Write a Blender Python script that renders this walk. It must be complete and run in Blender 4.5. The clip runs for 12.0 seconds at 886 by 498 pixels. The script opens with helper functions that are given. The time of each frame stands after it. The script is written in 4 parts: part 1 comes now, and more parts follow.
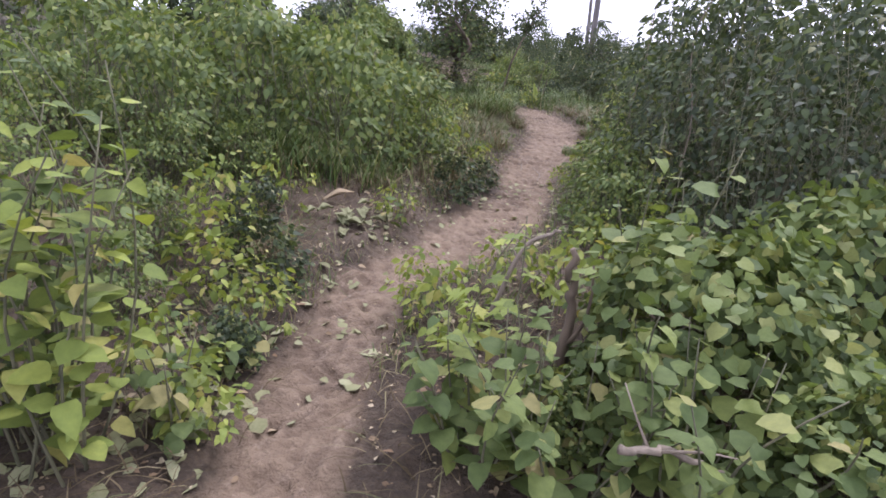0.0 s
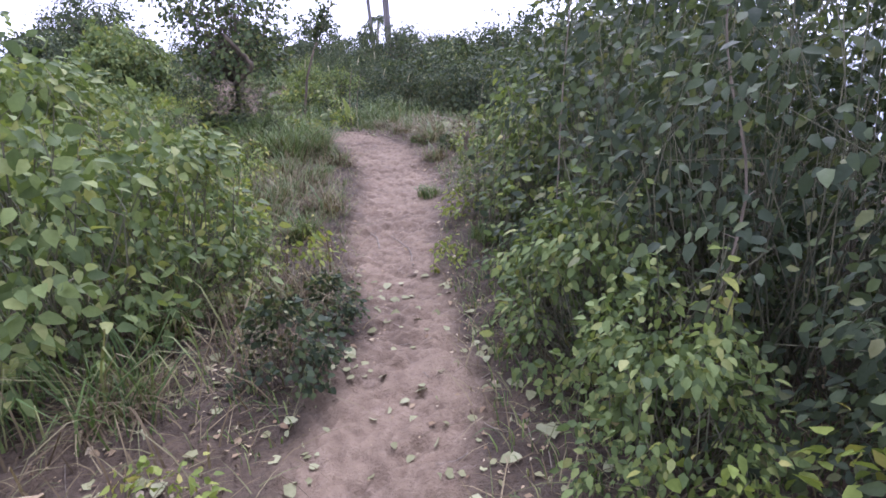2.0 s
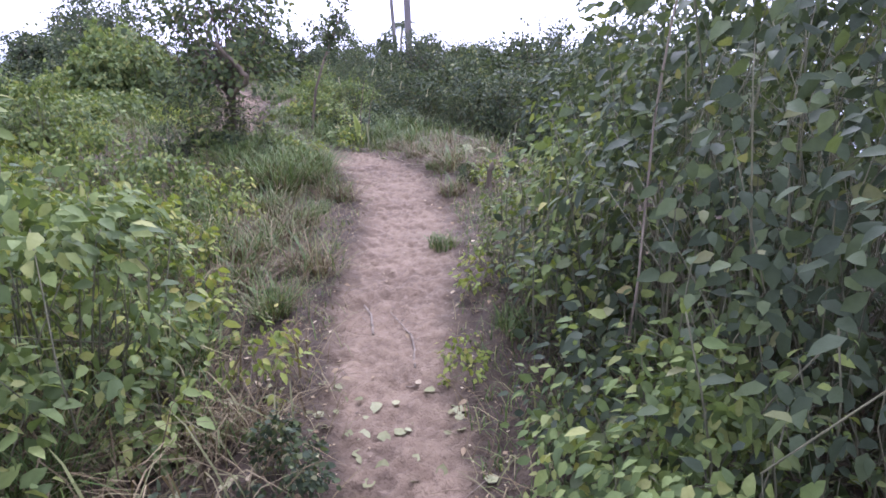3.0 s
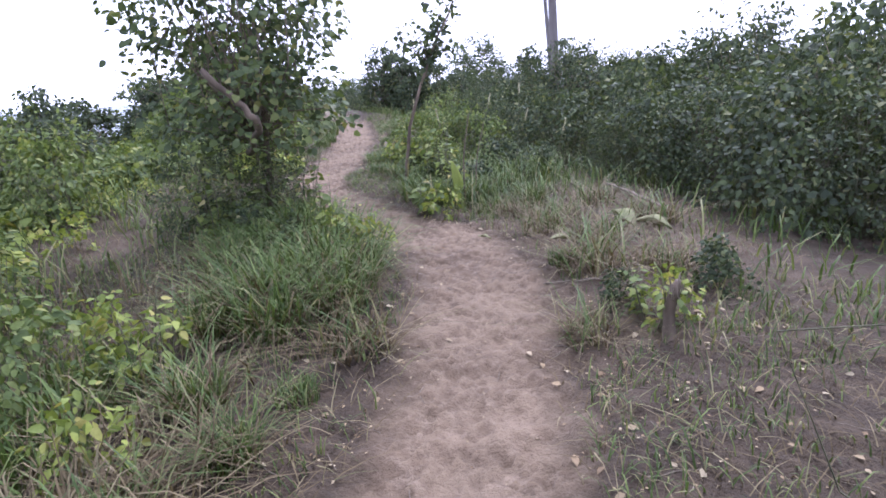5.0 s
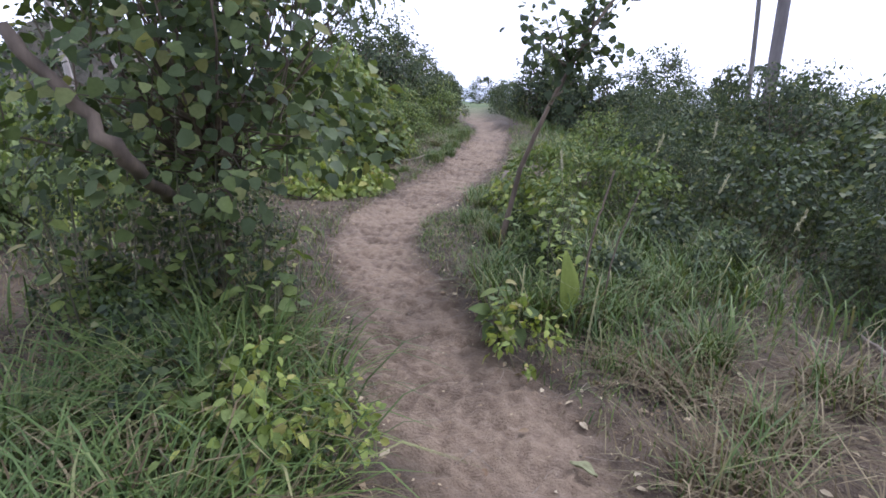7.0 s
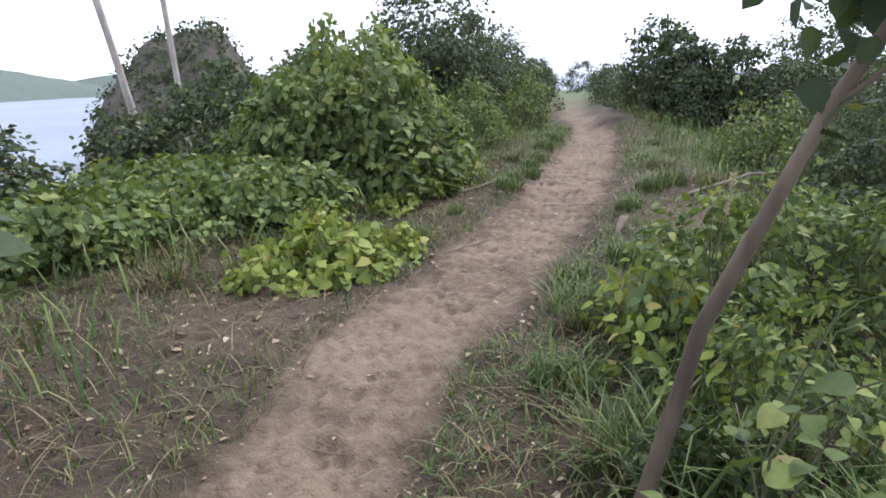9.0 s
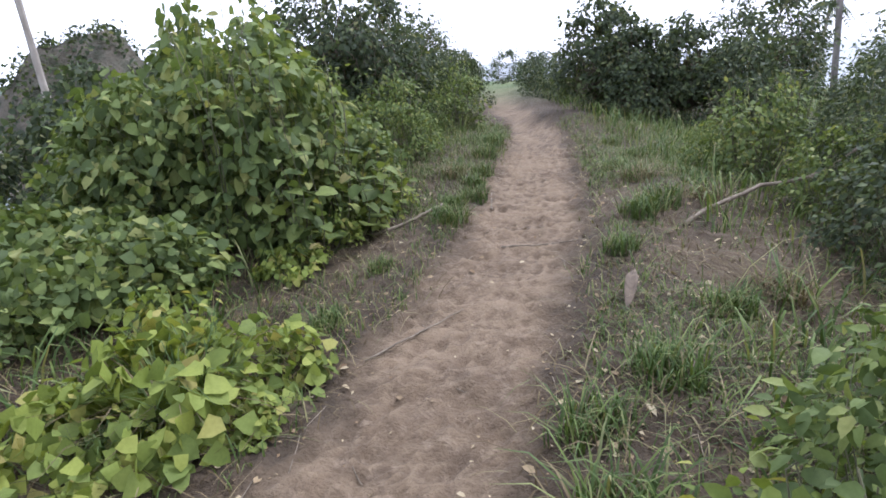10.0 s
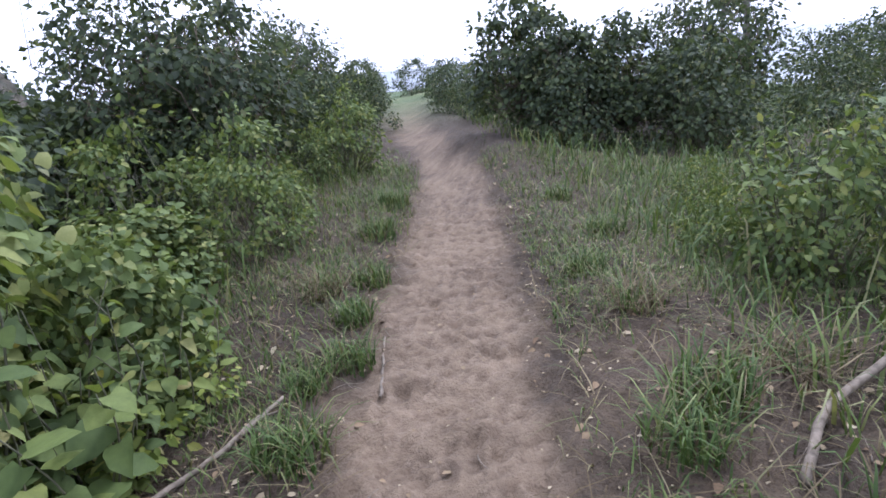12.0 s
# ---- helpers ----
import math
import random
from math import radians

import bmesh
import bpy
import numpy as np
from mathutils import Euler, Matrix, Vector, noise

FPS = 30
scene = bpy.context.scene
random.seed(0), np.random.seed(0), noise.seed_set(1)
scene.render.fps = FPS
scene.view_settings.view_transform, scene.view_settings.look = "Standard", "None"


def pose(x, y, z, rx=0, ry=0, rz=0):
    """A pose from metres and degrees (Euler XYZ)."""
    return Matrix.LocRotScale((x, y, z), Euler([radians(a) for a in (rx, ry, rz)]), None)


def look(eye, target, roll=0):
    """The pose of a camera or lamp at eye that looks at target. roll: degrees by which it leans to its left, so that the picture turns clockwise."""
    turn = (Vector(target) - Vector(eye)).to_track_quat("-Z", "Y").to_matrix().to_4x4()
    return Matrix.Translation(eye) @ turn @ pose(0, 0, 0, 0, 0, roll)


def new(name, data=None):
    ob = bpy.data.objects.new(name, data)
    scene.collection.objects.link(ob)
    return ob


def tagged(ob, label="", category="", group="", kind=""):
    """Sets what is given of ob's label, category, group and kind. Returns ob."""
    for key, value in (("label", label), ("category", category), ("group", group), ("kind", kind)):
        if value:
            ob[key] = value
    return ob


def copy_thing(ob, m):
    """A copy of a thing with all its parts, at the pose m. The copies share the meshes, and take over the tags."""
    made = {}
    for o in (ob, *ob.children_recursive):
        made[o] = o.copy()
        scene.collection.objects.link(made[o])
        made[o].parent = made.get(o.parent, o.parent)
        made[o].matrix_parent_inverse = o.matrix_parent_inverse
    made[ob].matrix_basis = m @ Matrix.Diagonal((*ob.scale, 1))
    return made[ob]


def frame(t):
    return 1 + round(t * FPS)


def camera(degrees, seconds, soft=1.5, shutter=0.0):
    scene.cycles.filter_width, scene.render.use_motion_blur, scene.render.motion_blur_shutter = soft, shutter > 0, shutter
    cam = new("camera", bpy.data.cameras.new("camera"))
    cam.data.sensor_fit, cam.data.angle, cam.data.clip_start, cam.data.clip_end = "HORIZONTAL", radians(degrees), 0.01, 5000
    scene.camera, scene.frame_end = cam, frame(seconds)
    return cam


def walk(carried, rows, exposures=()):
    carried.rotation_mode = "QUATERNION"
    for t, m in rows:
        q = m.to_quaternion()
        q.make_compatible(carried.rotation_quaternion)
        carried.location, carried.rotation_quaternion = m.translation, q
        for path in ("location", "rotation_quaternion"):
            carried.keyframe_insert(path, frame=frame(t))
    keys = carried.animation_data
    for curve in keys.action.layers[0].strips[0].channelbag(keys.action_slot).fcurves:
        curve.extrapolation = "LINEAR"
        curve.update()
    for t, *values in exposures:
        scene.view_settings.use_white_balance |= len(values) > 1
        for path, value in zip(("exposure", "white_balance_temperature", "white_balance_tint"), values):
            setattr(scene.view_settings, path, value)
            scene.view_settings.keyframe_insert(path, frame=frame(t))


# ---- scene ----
cam = camera(76.0, 12.0, 1.7)
PATH = [
    (0, (0.347, 0.106, 1.178), (0.342, 1.977, 0.472), 5.7),
    (0.5, (0.237, 0.661, 1.212), (0.291, 2.556, 0.575), 1.7),
    (1, (0.153, 1.384, 1.248), (0.397, 3.26, 0.6), -3.4),
    (1.5, (0.172, 2.024, 1.25), (0.617, 3.858, 0.588), -4.0),
    (2, (0.346, 2.684, 1.228), (0.929, 4.471, 0.545), -1.5),
    (2.5, (0.517, 3.241, 1.279), (1.127, 5.008, 0.567), -0.1),
    (3, (0.717, 3.776, 1.317), (1.245, 5.587, 0.653), -0.1),
    (3.5, (0.961, 4.486, 1.239), (1.335, 6.364, 0.661), -2.9),
    (3.7, (1.027, 4.748, 1.217), (1.354, 6.647, 0.681), -3.9),
    (5.3, (1.901, 7.19, 1.216), (1.799, 9.099, 0.631), -3.4),
    (5.5, (1.949, 7.466, 1.253), (1.79, 9.371, 0.663), -2.6),
    (6, (2.009, 8.166, 1.267), (1.73, 10.062, 0.697), -0.8),
    (6.5, (2.047, 8.818, 1.276), (1.654, 10.698, 0.718), 1.0),
    (7, (2.027, 9.445, 1.284), (1.524, 11.298, 0.725), 2.7),
    (7.5, (1.943, 10.155, 1.313), (1.297, 11.957, 0.736), 3.1),
    (7.7, (1.885, 10.42, 1.346), (1.173, 12.19, 0.745), 4.0),
    (9.3, (1.24, 12.863, 1.289), (0.426, 14.591, 0.699), -2.3),
    (9.5, (1.109, 13.17, 1.29), (0.346, 14.918, 0.687), -2.8),
    (10, (0.819, 13.914, 1.303), (0.208, 15.716, 0.687), -3.8),
    (10.5, (0.572, 14.574, 1.319), (0.126, 16.428, 0.718), -3.8),
    (11, (0.468, 15.27, 1.373), (0.133, 17.143, 0.756), -3.7),
    (11.5, (0.461, 15.892, 1.414), (0.136, 17.768, 0.801), -4.9),
    (12, (0.474, 16.42, 1.475), (0.114, 18.287, 0.853), -6.3),
]
walk(cam, [(t, look(eye, target, roll)) for t, eye, target, roll in PATH],
     [(0, 0.75, 5700, 29), (2.5, 1.0, 5250, 36), (3.5, 1.15, 5300, 36), (5.5, 0.78, 5300, 28), (7.5, 0.5, 5400, 23), (9.5, 0.65, 5650, 18), (12, 0.6, 5300, 23)])

# ---- world and light ----
world = bpy.data.worlds.new("overcast_sky")
scene.world = world
world.use_nodes = True
wn, wl = world.node_tree.nodes, world.node_tree.links
wn.clear()
sky = wn.new("ShaderNodeTexSky")
sky.sky_type, sky.sun_disc = "NISHITA", False
sky.sun_elevation, sky.sun_rotation = radians(52), radians(28)
sky.dust_density, sky.air_density = 4.0, 1.0
grey = wn.new("ShaderNodeHueSaturation")
grey.inputs["Saturation"].default_value = 0.3
wtc, wno, wra = wn.new("ShaderNodeTexCoord"), wn.new("ShaderNodeTexNoise"), wn.new("ShaderNodeMapRange")
wno.inputs["Scale"].default_value, wno.inputs["Detail"].default_value = 2.6, 7
wra.inputs["From Min"].default_value, wra.inputs["From Max"].default_value = 0.22, 0.5
wmix = wn.new("ShaderNodeMix")
wmix.data_type = "RGBA"
wmix.inputs["B"].default_value = (11.5, 11.7, 12.2, 1)
wbg, wout = wn.new("ShaderNodeBackground"), wn.new("ShaderNodeOutputWorld")
wbg.inputs["Strength"].default_value = 0.115
wl.new(sky.outputs[0], grey.inputs["Color"])
wl.new(wtc.outputs["Generated"], wno.inputs["Vector"])
wl.new(wno.outputs["Fac"], wra.inputs["Value"])
wl.new(wra.outputs[0], wmix.inputs["Factor"])
wl.new(grey.outputs[0], wmix.inputs["A"])
wl.new(wmix.outputs["Result"], wbg.inputs["Color"])
wl.new(wbg.outputs[0], wout.inputs["Surface"])
sun = new("sun", bpy.data.lights.new("sun", "SUN"))
sun.data.energy, sun.data.angle, sun.data.color = 2.3, radians(10), (1.0, 0.95, 0.87)
sun.matrix_world = look((6, 11, 16), (0, 0, 0))


# ---- materials ----
def ramp(nt, fac, stops):
    r = nt.nodes.new("ShaderNodeValToRGB")
    while len(r.color_ramp.elements) < len(stops):
        r.color_ramp.elements.new(0.5)
    for e, (p, c) in zip(r.color_ramp.elements, stops):
        e.position, e.color = p, (*c, 1)
    nt.links.new(fac, r.inputs[0])
    return r.outputs[0]


def noise_node(nt, scale, detail=5, rough=0.6):
    tc = nt.nodes.new("ShaderNodeTexCoord")
    n = nt.nodes.new("ShaderNodeTexNoise")
    n.inputs["Scale"].default_value, n.inputs["Detail"].default_value, n.inputs["Roughness"].default_value = scale, detail, rough
    nt.links.new(tc.outputs["Object"], n.inputs["Vector"])
    return n.outputs["Fac"]


def mixed(nt, fac, a, b, blend="MIX"):
    m = nt.nodes.new("ShaderNodeMix")
    m.data_type, m.blend_type = "RGBA", blend
    for sock, v in (("Factor", fac), ("A", a), ("B", b)):
        if isinstance(v, (int, float)):
            m.inputs[sock].default_value = v
        elif isinstance(v, tuple):
            m.inputs[sock].default_value = (*v, 1)
        else:
            nt.links.new(v, m.inputs[sock])
    return m.outputs["Result"]


def bumped(nt, height, strength, dist):
    b = nt.nodes.new("ShaderNodeBump")
    b.inputs["Strength"].default_value, b.inputs["Distance"].default_value = strength, dist
    nt.links.new(height, b.inputs["Height"])
    return b.outputs[0]


def blank(name, rough=0.6):
    m = bpy.data.materials.new(name)
    m.use_nodes = True
    nt = m.node_tree
    p = nt.nodes["Principled BSDF"]
    p.inputs["Roughness"].default_value = rough
    return m, nt, p


def leaf_material(name, stops, rough=0.62, through_light=0.33, single=False):
    """Leaf: colour differs from leaf to leaf, with blotches, and some light passes through."""
    m, nt, p = blank(name, rough)
    if single:
        rnd = nt.nodes.new("ShaderNodeObjectInfo").outputs["Random"]
    else:
        rnd = nt.nodes.new("ShaderNodeNewGeometry").outputs["Random Per Island"]
    col = ramp(nt, rnd, stops)
    col = mixed(nt, 0.55, col, ramp(nt, noise_node(nt, 3.0, 3), [(0.3, (0.45, 0.5, 0.45)), (0.7, (1.0, 1.0, 0.9))]), "MULTIPLY")
    col = mixed(nt, 0.4, col, ramp(nt, noise_node(nt, 70, 4), [(0.35, (0.6, 0.62, 0.5)), (0.65, (1.0, 1.0, 1.0))]), "MULTIPLY")
    nt.links.new(col, p.inputs["Base Color"])
    p.inputs["Specular IOR Level"].default_value = 0.22
    nt.links.new(bumped(nt, noise_node(nt, 90, 3), 0.3, 0.004), p.inputs["Normal"])
    tr, mx = nt.nodes.new("ShaderNodeBsdfTranslucent"), nt.nodes.new("ShaderNodeMixShader")
    nt.links.new(mixed(nt, 1.0, col, (1.0, 1.0, 0.45), "MULTIPLY"), tr.inputs["Color"])
    mx.inputs[0].default_value = through_light
    out = nt.nodes["Material Output"]
    nt.links.new(p.outputs[0], mx.inputs[1])
    nt.links.new(tr.outputs[0], mx.inputs[2])
    nt.links.new(mx.outputs[0], out.inputs["Surface"])
    return m


MID = [(0.0, (0.085, 0.122, 0.046)), (0.45, (0.14, 0.19, 0.064)), (0.8, (0.215, 0.27, 0.088)), (1.0, (0.32, 0.33, 0.12))]
DARK = [(0.0, (0.045, 0.062, 0.038)), (0.6, (0.075, 0.1, 0.053)), (0.9, (0.125, 0.16, 0.07)), (1.0, (0.24, 0.24, 0.12))]
BRIGHT = [(0.0, (0.17, 0.225, 0.055)), (0.5, (0.25, 0.31, 0.07)), (0.85, (0.34, 0.385, 0.085)), (1.0, (0.44, 0.38, 0.14))]
leaf_mid, leaf_dark, leaf_bright = leaf_material("mid_leaf", MID), leaf_material("dark_leaf", DARK), leaf_material("bright_leaf", BRIGHT)
leaf_tree = leaf_material("tree_leaf", [(0.0, (0.055, 0.078, 0.04)), (0.55, (0.1, 0.135, 0.057)), (0.88, (0.17, 0.215, 0.078)), (1.0, (0.3, 0.29, 0.12))])
leaf_one = leaf_material("vine_leaf", [(0.0, (0.1, 0.145, 0.05)), (0.5, (0.155, 0.205, 0.065)), (0.85, (0.25, 0.3, 0.085)), (1.0, (0.36, 0.31, 0.14))], single=True)
leaf_yellow = leaf_material("yellow_green_leaf", BRIGHT, single=True)
leaf_dead = leaf_material("dead_leaf", [(0.0, (0.2, 0.13, 0.08)), (0.5, (0.36, 0.27, 0.17)), (1.0, (0.5, 0.42, 0.3))], 0.8, 0.1)
leaf_pale = leaf_material("wilted_leaf", [(0.0, (0.2, 0.2, 0.1)), (0.5, (0.28, 0.28, 0.15)), (1.0, (0.36, 0.36, 0.22))], 0.75, 0.15)
grass_green = leaf_material("green_grass", [(0.0, (0.06, 0.1, 0.03)), (0.5, (0.105, 0.16, 0.045)), (0.8, (0.18, 0.235, 0.07)), (1.0, (0.33, 0.3, 0.16))], 0.55, 0.25)
grass_dry = leaf_material("dry_grass", [(0.0, (0.095, 0.068, 0.037)), (0.5, (0.165, 0.125, 0.07)), (0.8, (0.29, 0.235, 0.145)), (1.0, (0.12, 0.15, 0.055))], 0.75, 0.15)


def bark_material(name, a, b, scale=14):
    m, nt, p = blank(name, 0.85)
    tc, mp, n = nt.nodes.new("ShaderNodeTexCoord"), nt.nodes.new("ShaderNodeMapping"), nt.nodes.new("ShaderNodeTexNoise")
    mp.inputs["Scale"].default_value = (1, 1, 0.18)
    n.inputs["Scale"].default_value, n.inputs["Detail"].default_value = scale, 8
    nt.links.new(tc.outputs["Object"], mp.inputs[0])
    nt.links.new(mp.outputs[0], n.inputs["Vector"])
    col = ramp(nt, n.outputs["Fac"], [(0.3, a), (0.7, b)])
    col = mixed(nt, 0.5, col, ramp(nt, noise_node(nt, 2.2), [(0.35, (0.5, 0.5, 0.5)), (0.65, (1, 1, 1))]), "MULTIPLY")
    nt.links.new(col, p.inputs["Base Color"])
    nt.links.new(bumped(nt, n.outputs["Fac"], 0.7, 0.02), p.inputs["Normal"])
    return m


bark = bark_material("bark", (0.065, 0.048, 0.033), (0.19, 0.145, 0.1))
twig_mat = bark_material("green_stem", (0.07, 0.075, 0.04), (0.16, 0.15, 0.08), 40)
pole_mat = bark_material("weathered_pole_wood", (0.085, 0.075, 0.07), (0.19, 0.17, 0.16), 9)
palm_bark = bark_material("palm_bark", (0.2, 0.17, 0.14), (0.42, 0.38, 0.33), 6)
dead_wood = bark_material("pale_dead_wood", (0.12, 0.097, 0.068), (0.28, 0.23, 0.17), 25)


def earth_material():
    m, nt, p = blank("trodden_earth", 0.95)
    at = nt.nodes.new("ShaderNodeAttribute")
    at.attribute_name = "trod"
    path = ramp(nt, noise_node(nt, 2.3, 7), [(0.25, (0.092, 0.064, 0.039)), (0.5, (0.145, 0.103, 0.063)), (0.75, (0.215, 0.157, 0.1))])
    path = mixed(nt, 0.45, path, ramp(nt, noise_node(nt, 26, 6, 0.7), [(0.33, (0.45, 0.4, 0.38)), (0.6, (1, 1, 1))]), "MULTIPLY")
    path = mixed(nt, ramp(nt, noise_node(nt, 14, 7, 0.68), [(0.54, (0, 0, 0)), (0.7, (0.65, 0.65, 0.65))]), path, (0.27, 0.208, 0.147))
    # lump tops tinted paler: light catching the relief, put into the colour
    dry = nt.nodes.new("ShaderNodeAttribute")
    dry.attribute_name = "crest_light"
    path = mixed(nt, ramp(nt, dry.outputs["Fac"], [(0.25, (0, 0, 0)), (0.95, (0.55, 0.55, 0.55))]), path, (0.255, 0.19, 0.122))
    side = ramp(nt, noise_node(nt, 5, 8, 0.7), [(0.3, (0.038, 0.027, 0.016)), (0.55, (0.068, 0.049, 0.03)), (0.75, (0.108, 0.081, 0.05))])
    side = mixed(nt, 0.6, side, ramp(nt, noise_node(nt, 60, 5, 0.75), [(0.35, (0.4, 0.38, 0.33)), (0.62, (1.1, 1.05, 0.9))]), "MULTIPLY")
    far = ramp(nt, noise_node(nt, 0.35, 8, 0.7), [(0.3, (0.05, 0.085, 0.03)), (0.55, (0.09, 0.13, 0.045)), (0.75, (0.17, 0.17, 0.08))])
    fa = nt.nodes.new("ShaderNodeAttribute")
    fa.attribute_name = "wild"
    col = mixed(nt, at.outputs["Fac"], side, path)
    col = mixed(nt, fa.outputs["Fac"], col, far)
    nt.links.new(col, p.inputs["Base Color"])
    h = nt.nodes.new("ShaderNodeMath")
    nt.links.new(noise_node(nt, 22, 8, 0.7), h.inputs[0])
    nt.links.new(noise_node(nt, 70, 3), h.inputs[1])
    # trodden hollows, a hand's breadth across, with soft rims
    cells = nt.nodes.new("ShaderNodeTexVoronoi")
    cells.feature = "SMOOTH_F1"
    cells.inputs["Scale"].default_value, cells.inputs["Smoothness"].default_value = 11.0, 0.35
    tc, wob, mv = nt.nodes.new("ShaderNodeTexCoord"), nt.nodes.new("ShaderNodeTexNoise"), nt.nodes.new("ShaderNodeVectorMath")
    wob.inputs["Scale"].default_value = 7.0
    mv.operation = "MULTIPLY_ADD"
    mv.inputs[1].default_value = (0.16, 0.16, 0.16)
    nt.links.new(tc.outputs["Object"], wob.inputs["Vector"])
    nt.links.new(wob.outputs["Color"], mv.inputs[0])
    nt.links.new(tc.outputs["Object"], mv.inputs[2])
    nt.links.new(mv.outputs[0], cells.inputs["Vector"])
    h2 = nt.nodes.new("ShaderNodeMath")
    h2.operation = "MULTIPLY_ADD"
    h2.inputs[1].default_value = 1.1
    nt.links.new(cells.outputs["Distance"], h2.inputs[0])
    nt.links.new(h.outputs[0], h2.inputs[2])
    nt.links.new(bumped(nt, h2.outputs[0], 0.75, 0.03), p.inputs["Normal"])
    return m


earth = earth_material()


def water_material():
    m, nt, p = blank("sea_water", 0.42)
    col = ramp(nt, noise_node(nt, 0.02, 4), [(0.3, (0.12, 0.15, 0.17)), (0.7, (0.18, 0.21, 0.23))])
    nt.links.new(col, p.inputs["Base Color"])
    nt.links.new(bumped(nt, noise_node(nt, 0.6, 6), 0.5, 0.4), p.inputs["Normal"])
    return m


def hill_material(name, a, b, c):
    m, nt, p = blank(name, 0.95)
    col = ramp(nt, noise_node(nt, 0.3, 10, 0.75), [(0.3, a), (0.5, b), (0.7, c)])
    nt.links.new(col, p.inputs["Base Color"])
    nt.links.new(bumped(nt, noise_node(nt, 0.9, 8), 1.0, 1.5), p.inputs["Normal"])
    return m


sea_mat = water_material()
hill_mat = hill_material("brown_green_hillside", (0.05, 0.06, 0.035), (0.1, 0.09, 0.065), (0.16, 0.13, 0.095))
far_mat = hill_material("far_green_hill", (0.07, 0.1, 0.08), (0.1, 0.13, 0.1), (0.13, 0.15, 0.115))

# ---- the ground ----
TRAIL = [(0.35, -6, 0.5), (0.2, -1, 0.5), (-0.1, 0.6, 0.45), (-0.14, 2.2, 0.4), (-0.08, 3.2, 0.38), (0.36, 3.75, 0.56), (0.6, 4.3, 0.68), (0.85, 4.8, 0.58),
         (1.03, 5.45, 0.5), (1.28, 6.7, 0.6), (1.5, 7.7, 0.72), (1.85, 8.9, 0.8), (2.0, 9.7, 0.78), (2.0, 10.6, 0.8), (1.83, 11.3, 0.8),
         (1.27, 12.0, 0.68), (0.72, 12.9, 0.58), (0.22, 13.7, 0.6), (0.08, 14.6, 0.72), (0.1, 15.8, 0.74), (0.1, 17.4, 0.8), (-0.02, 18.9, 0.82),
         (-0.2, 20.4, 0.78), (-0.42, 22.2, 0.68), (-0.9, 24.3, 0.6), (-1.65, 26.4, 0.68), (-2.6, 29.5, 0.76), (-3.5, 34.0, 0.7), (-5.5, 42.0, 0.7)]
TY = np.array([p[1] for p in TRAIL])
TXS = np.array([p[0] for p in TRAIL])
TW = np.array([p[2] for p in TRAIL])
SOIL = [(-0.35, 4.3, 0.75), (-1.3, 11.6, 0.6), (0.9, 12.6, 0.5), (-0.9, 17.4, 0.55), (1.5, 17.3, 0.8), (0.9, 18.5, 0.7), (-0.8, 14.5, 0.5), (3.0, 10.9, 1.5), (2.5, 9.7, 0.8), (3.4, 12.2, 1.1), (1.2, 3.3, 0.6), (-0.2, 10.0, 0.6)]


def trail_gap(x, y):
    """Distance across to the trail's middle, in half widths."""
    best = np.full(np.shape(x), 1e9)
    for i in range(len(TRAIL) - 1):
        (ax, ay, aw), (bx, by, bw) = TRAIL[i], TRAIL[i + 1]
        dx, dy = bx - ax, by - ay
        s = np.clip(((x - ax) * dx + (y - ay) * dy) / (dx * dx + dy * dy), 0, 1)
        best = np.minimum(best, np.hypot(x - ax - s * dx, y - ay - s * dy) / (0.5 * (aw + s * (bw - aw))))
    return best


def waves(x, y, f, seed):
    """Smooth uneven ground from a few crossing waves, about -1 to 1."""
    r = np.random.RandomState(seed)
    out = 0
    for k in range(7):
        a, p, q = r.uniform(0, 6.3), r.uniform(0, 6.3), f * r.uniform(0.6, 1.9)
        out = out + np.sin(q * (x * np.cos(a) + y * np.sin(a)) + p)
    return out / 4.0


def height(x, y):
    x, y = np.asarray(x, float), np.asarray(y, float)
    z = np.interp(y, [-6, 0, 9, 12, 16, 19, 25, 40, 80, 300], [-0.35, -0.27, -0.22, -0.08, 0.02, 0.12, 0.2, 0.35, -1, -12])
    g = trail_gap(x, y)
    near = np.clip((6 - np.hypot(x, 0.4 * (y - 14))) / 6, 0, 1)
    z = z + 0.05 * waves(x, y, 1.3, 3) * np.clip(g - 0.8, 0, 1.8)
    z = z + 0.07 * np.clip(g - 0.9, 0, 1) - 0.02 * np.clip(1 - g, 0, 1)
    z = z + 0.015 * waves(x, y, 19, 5) + 0.010 * waves(x, y, 42, 6)
    mid = np.interp(y, TY, TXS)
    right, left = np.clip(x - mid - 0.8, 0, 60), np.clip(mid - 0.8 - x, 0, 400)
    z = z - 0.09 * right * np.clip((y - 7) / 3, 0, 1) - 0.32 * np.clip(x - 15, 0, 60)
    z = z + 0.14 * np.clip(left, 0, 3) * np.clip((8.5 - y) / 3, 0, 1)
    drop = np.clip(left - np.interp(y, [0, 9, 14, 60], [5.5, 4.0, 2.6, 3.0]), 0, 40)
    z = z - 0.45 * drop
    return np.maximum(z, -16)


def mesh_of(name, verts, faces, material, smooth=True):
    me = bpy.data.meshes.new(name)
    me.from_pydata(np.asarray(verts).tolist(), [], np.asarray(faces).tolist())
    me.materials.append(material)
    if smooth:
        me.shade_smooth()
    return me


def grown(lo, hi, fine, reach, growth=1.22):
    out, step = list(np.arange(lo, hi + 1e-6, fine)), fine
    a, b = lo, hi
    while b < reach:
        step *= growth
        a, b = a - step, b + step
        out = [a] + out + [b]
    return np.array(out)


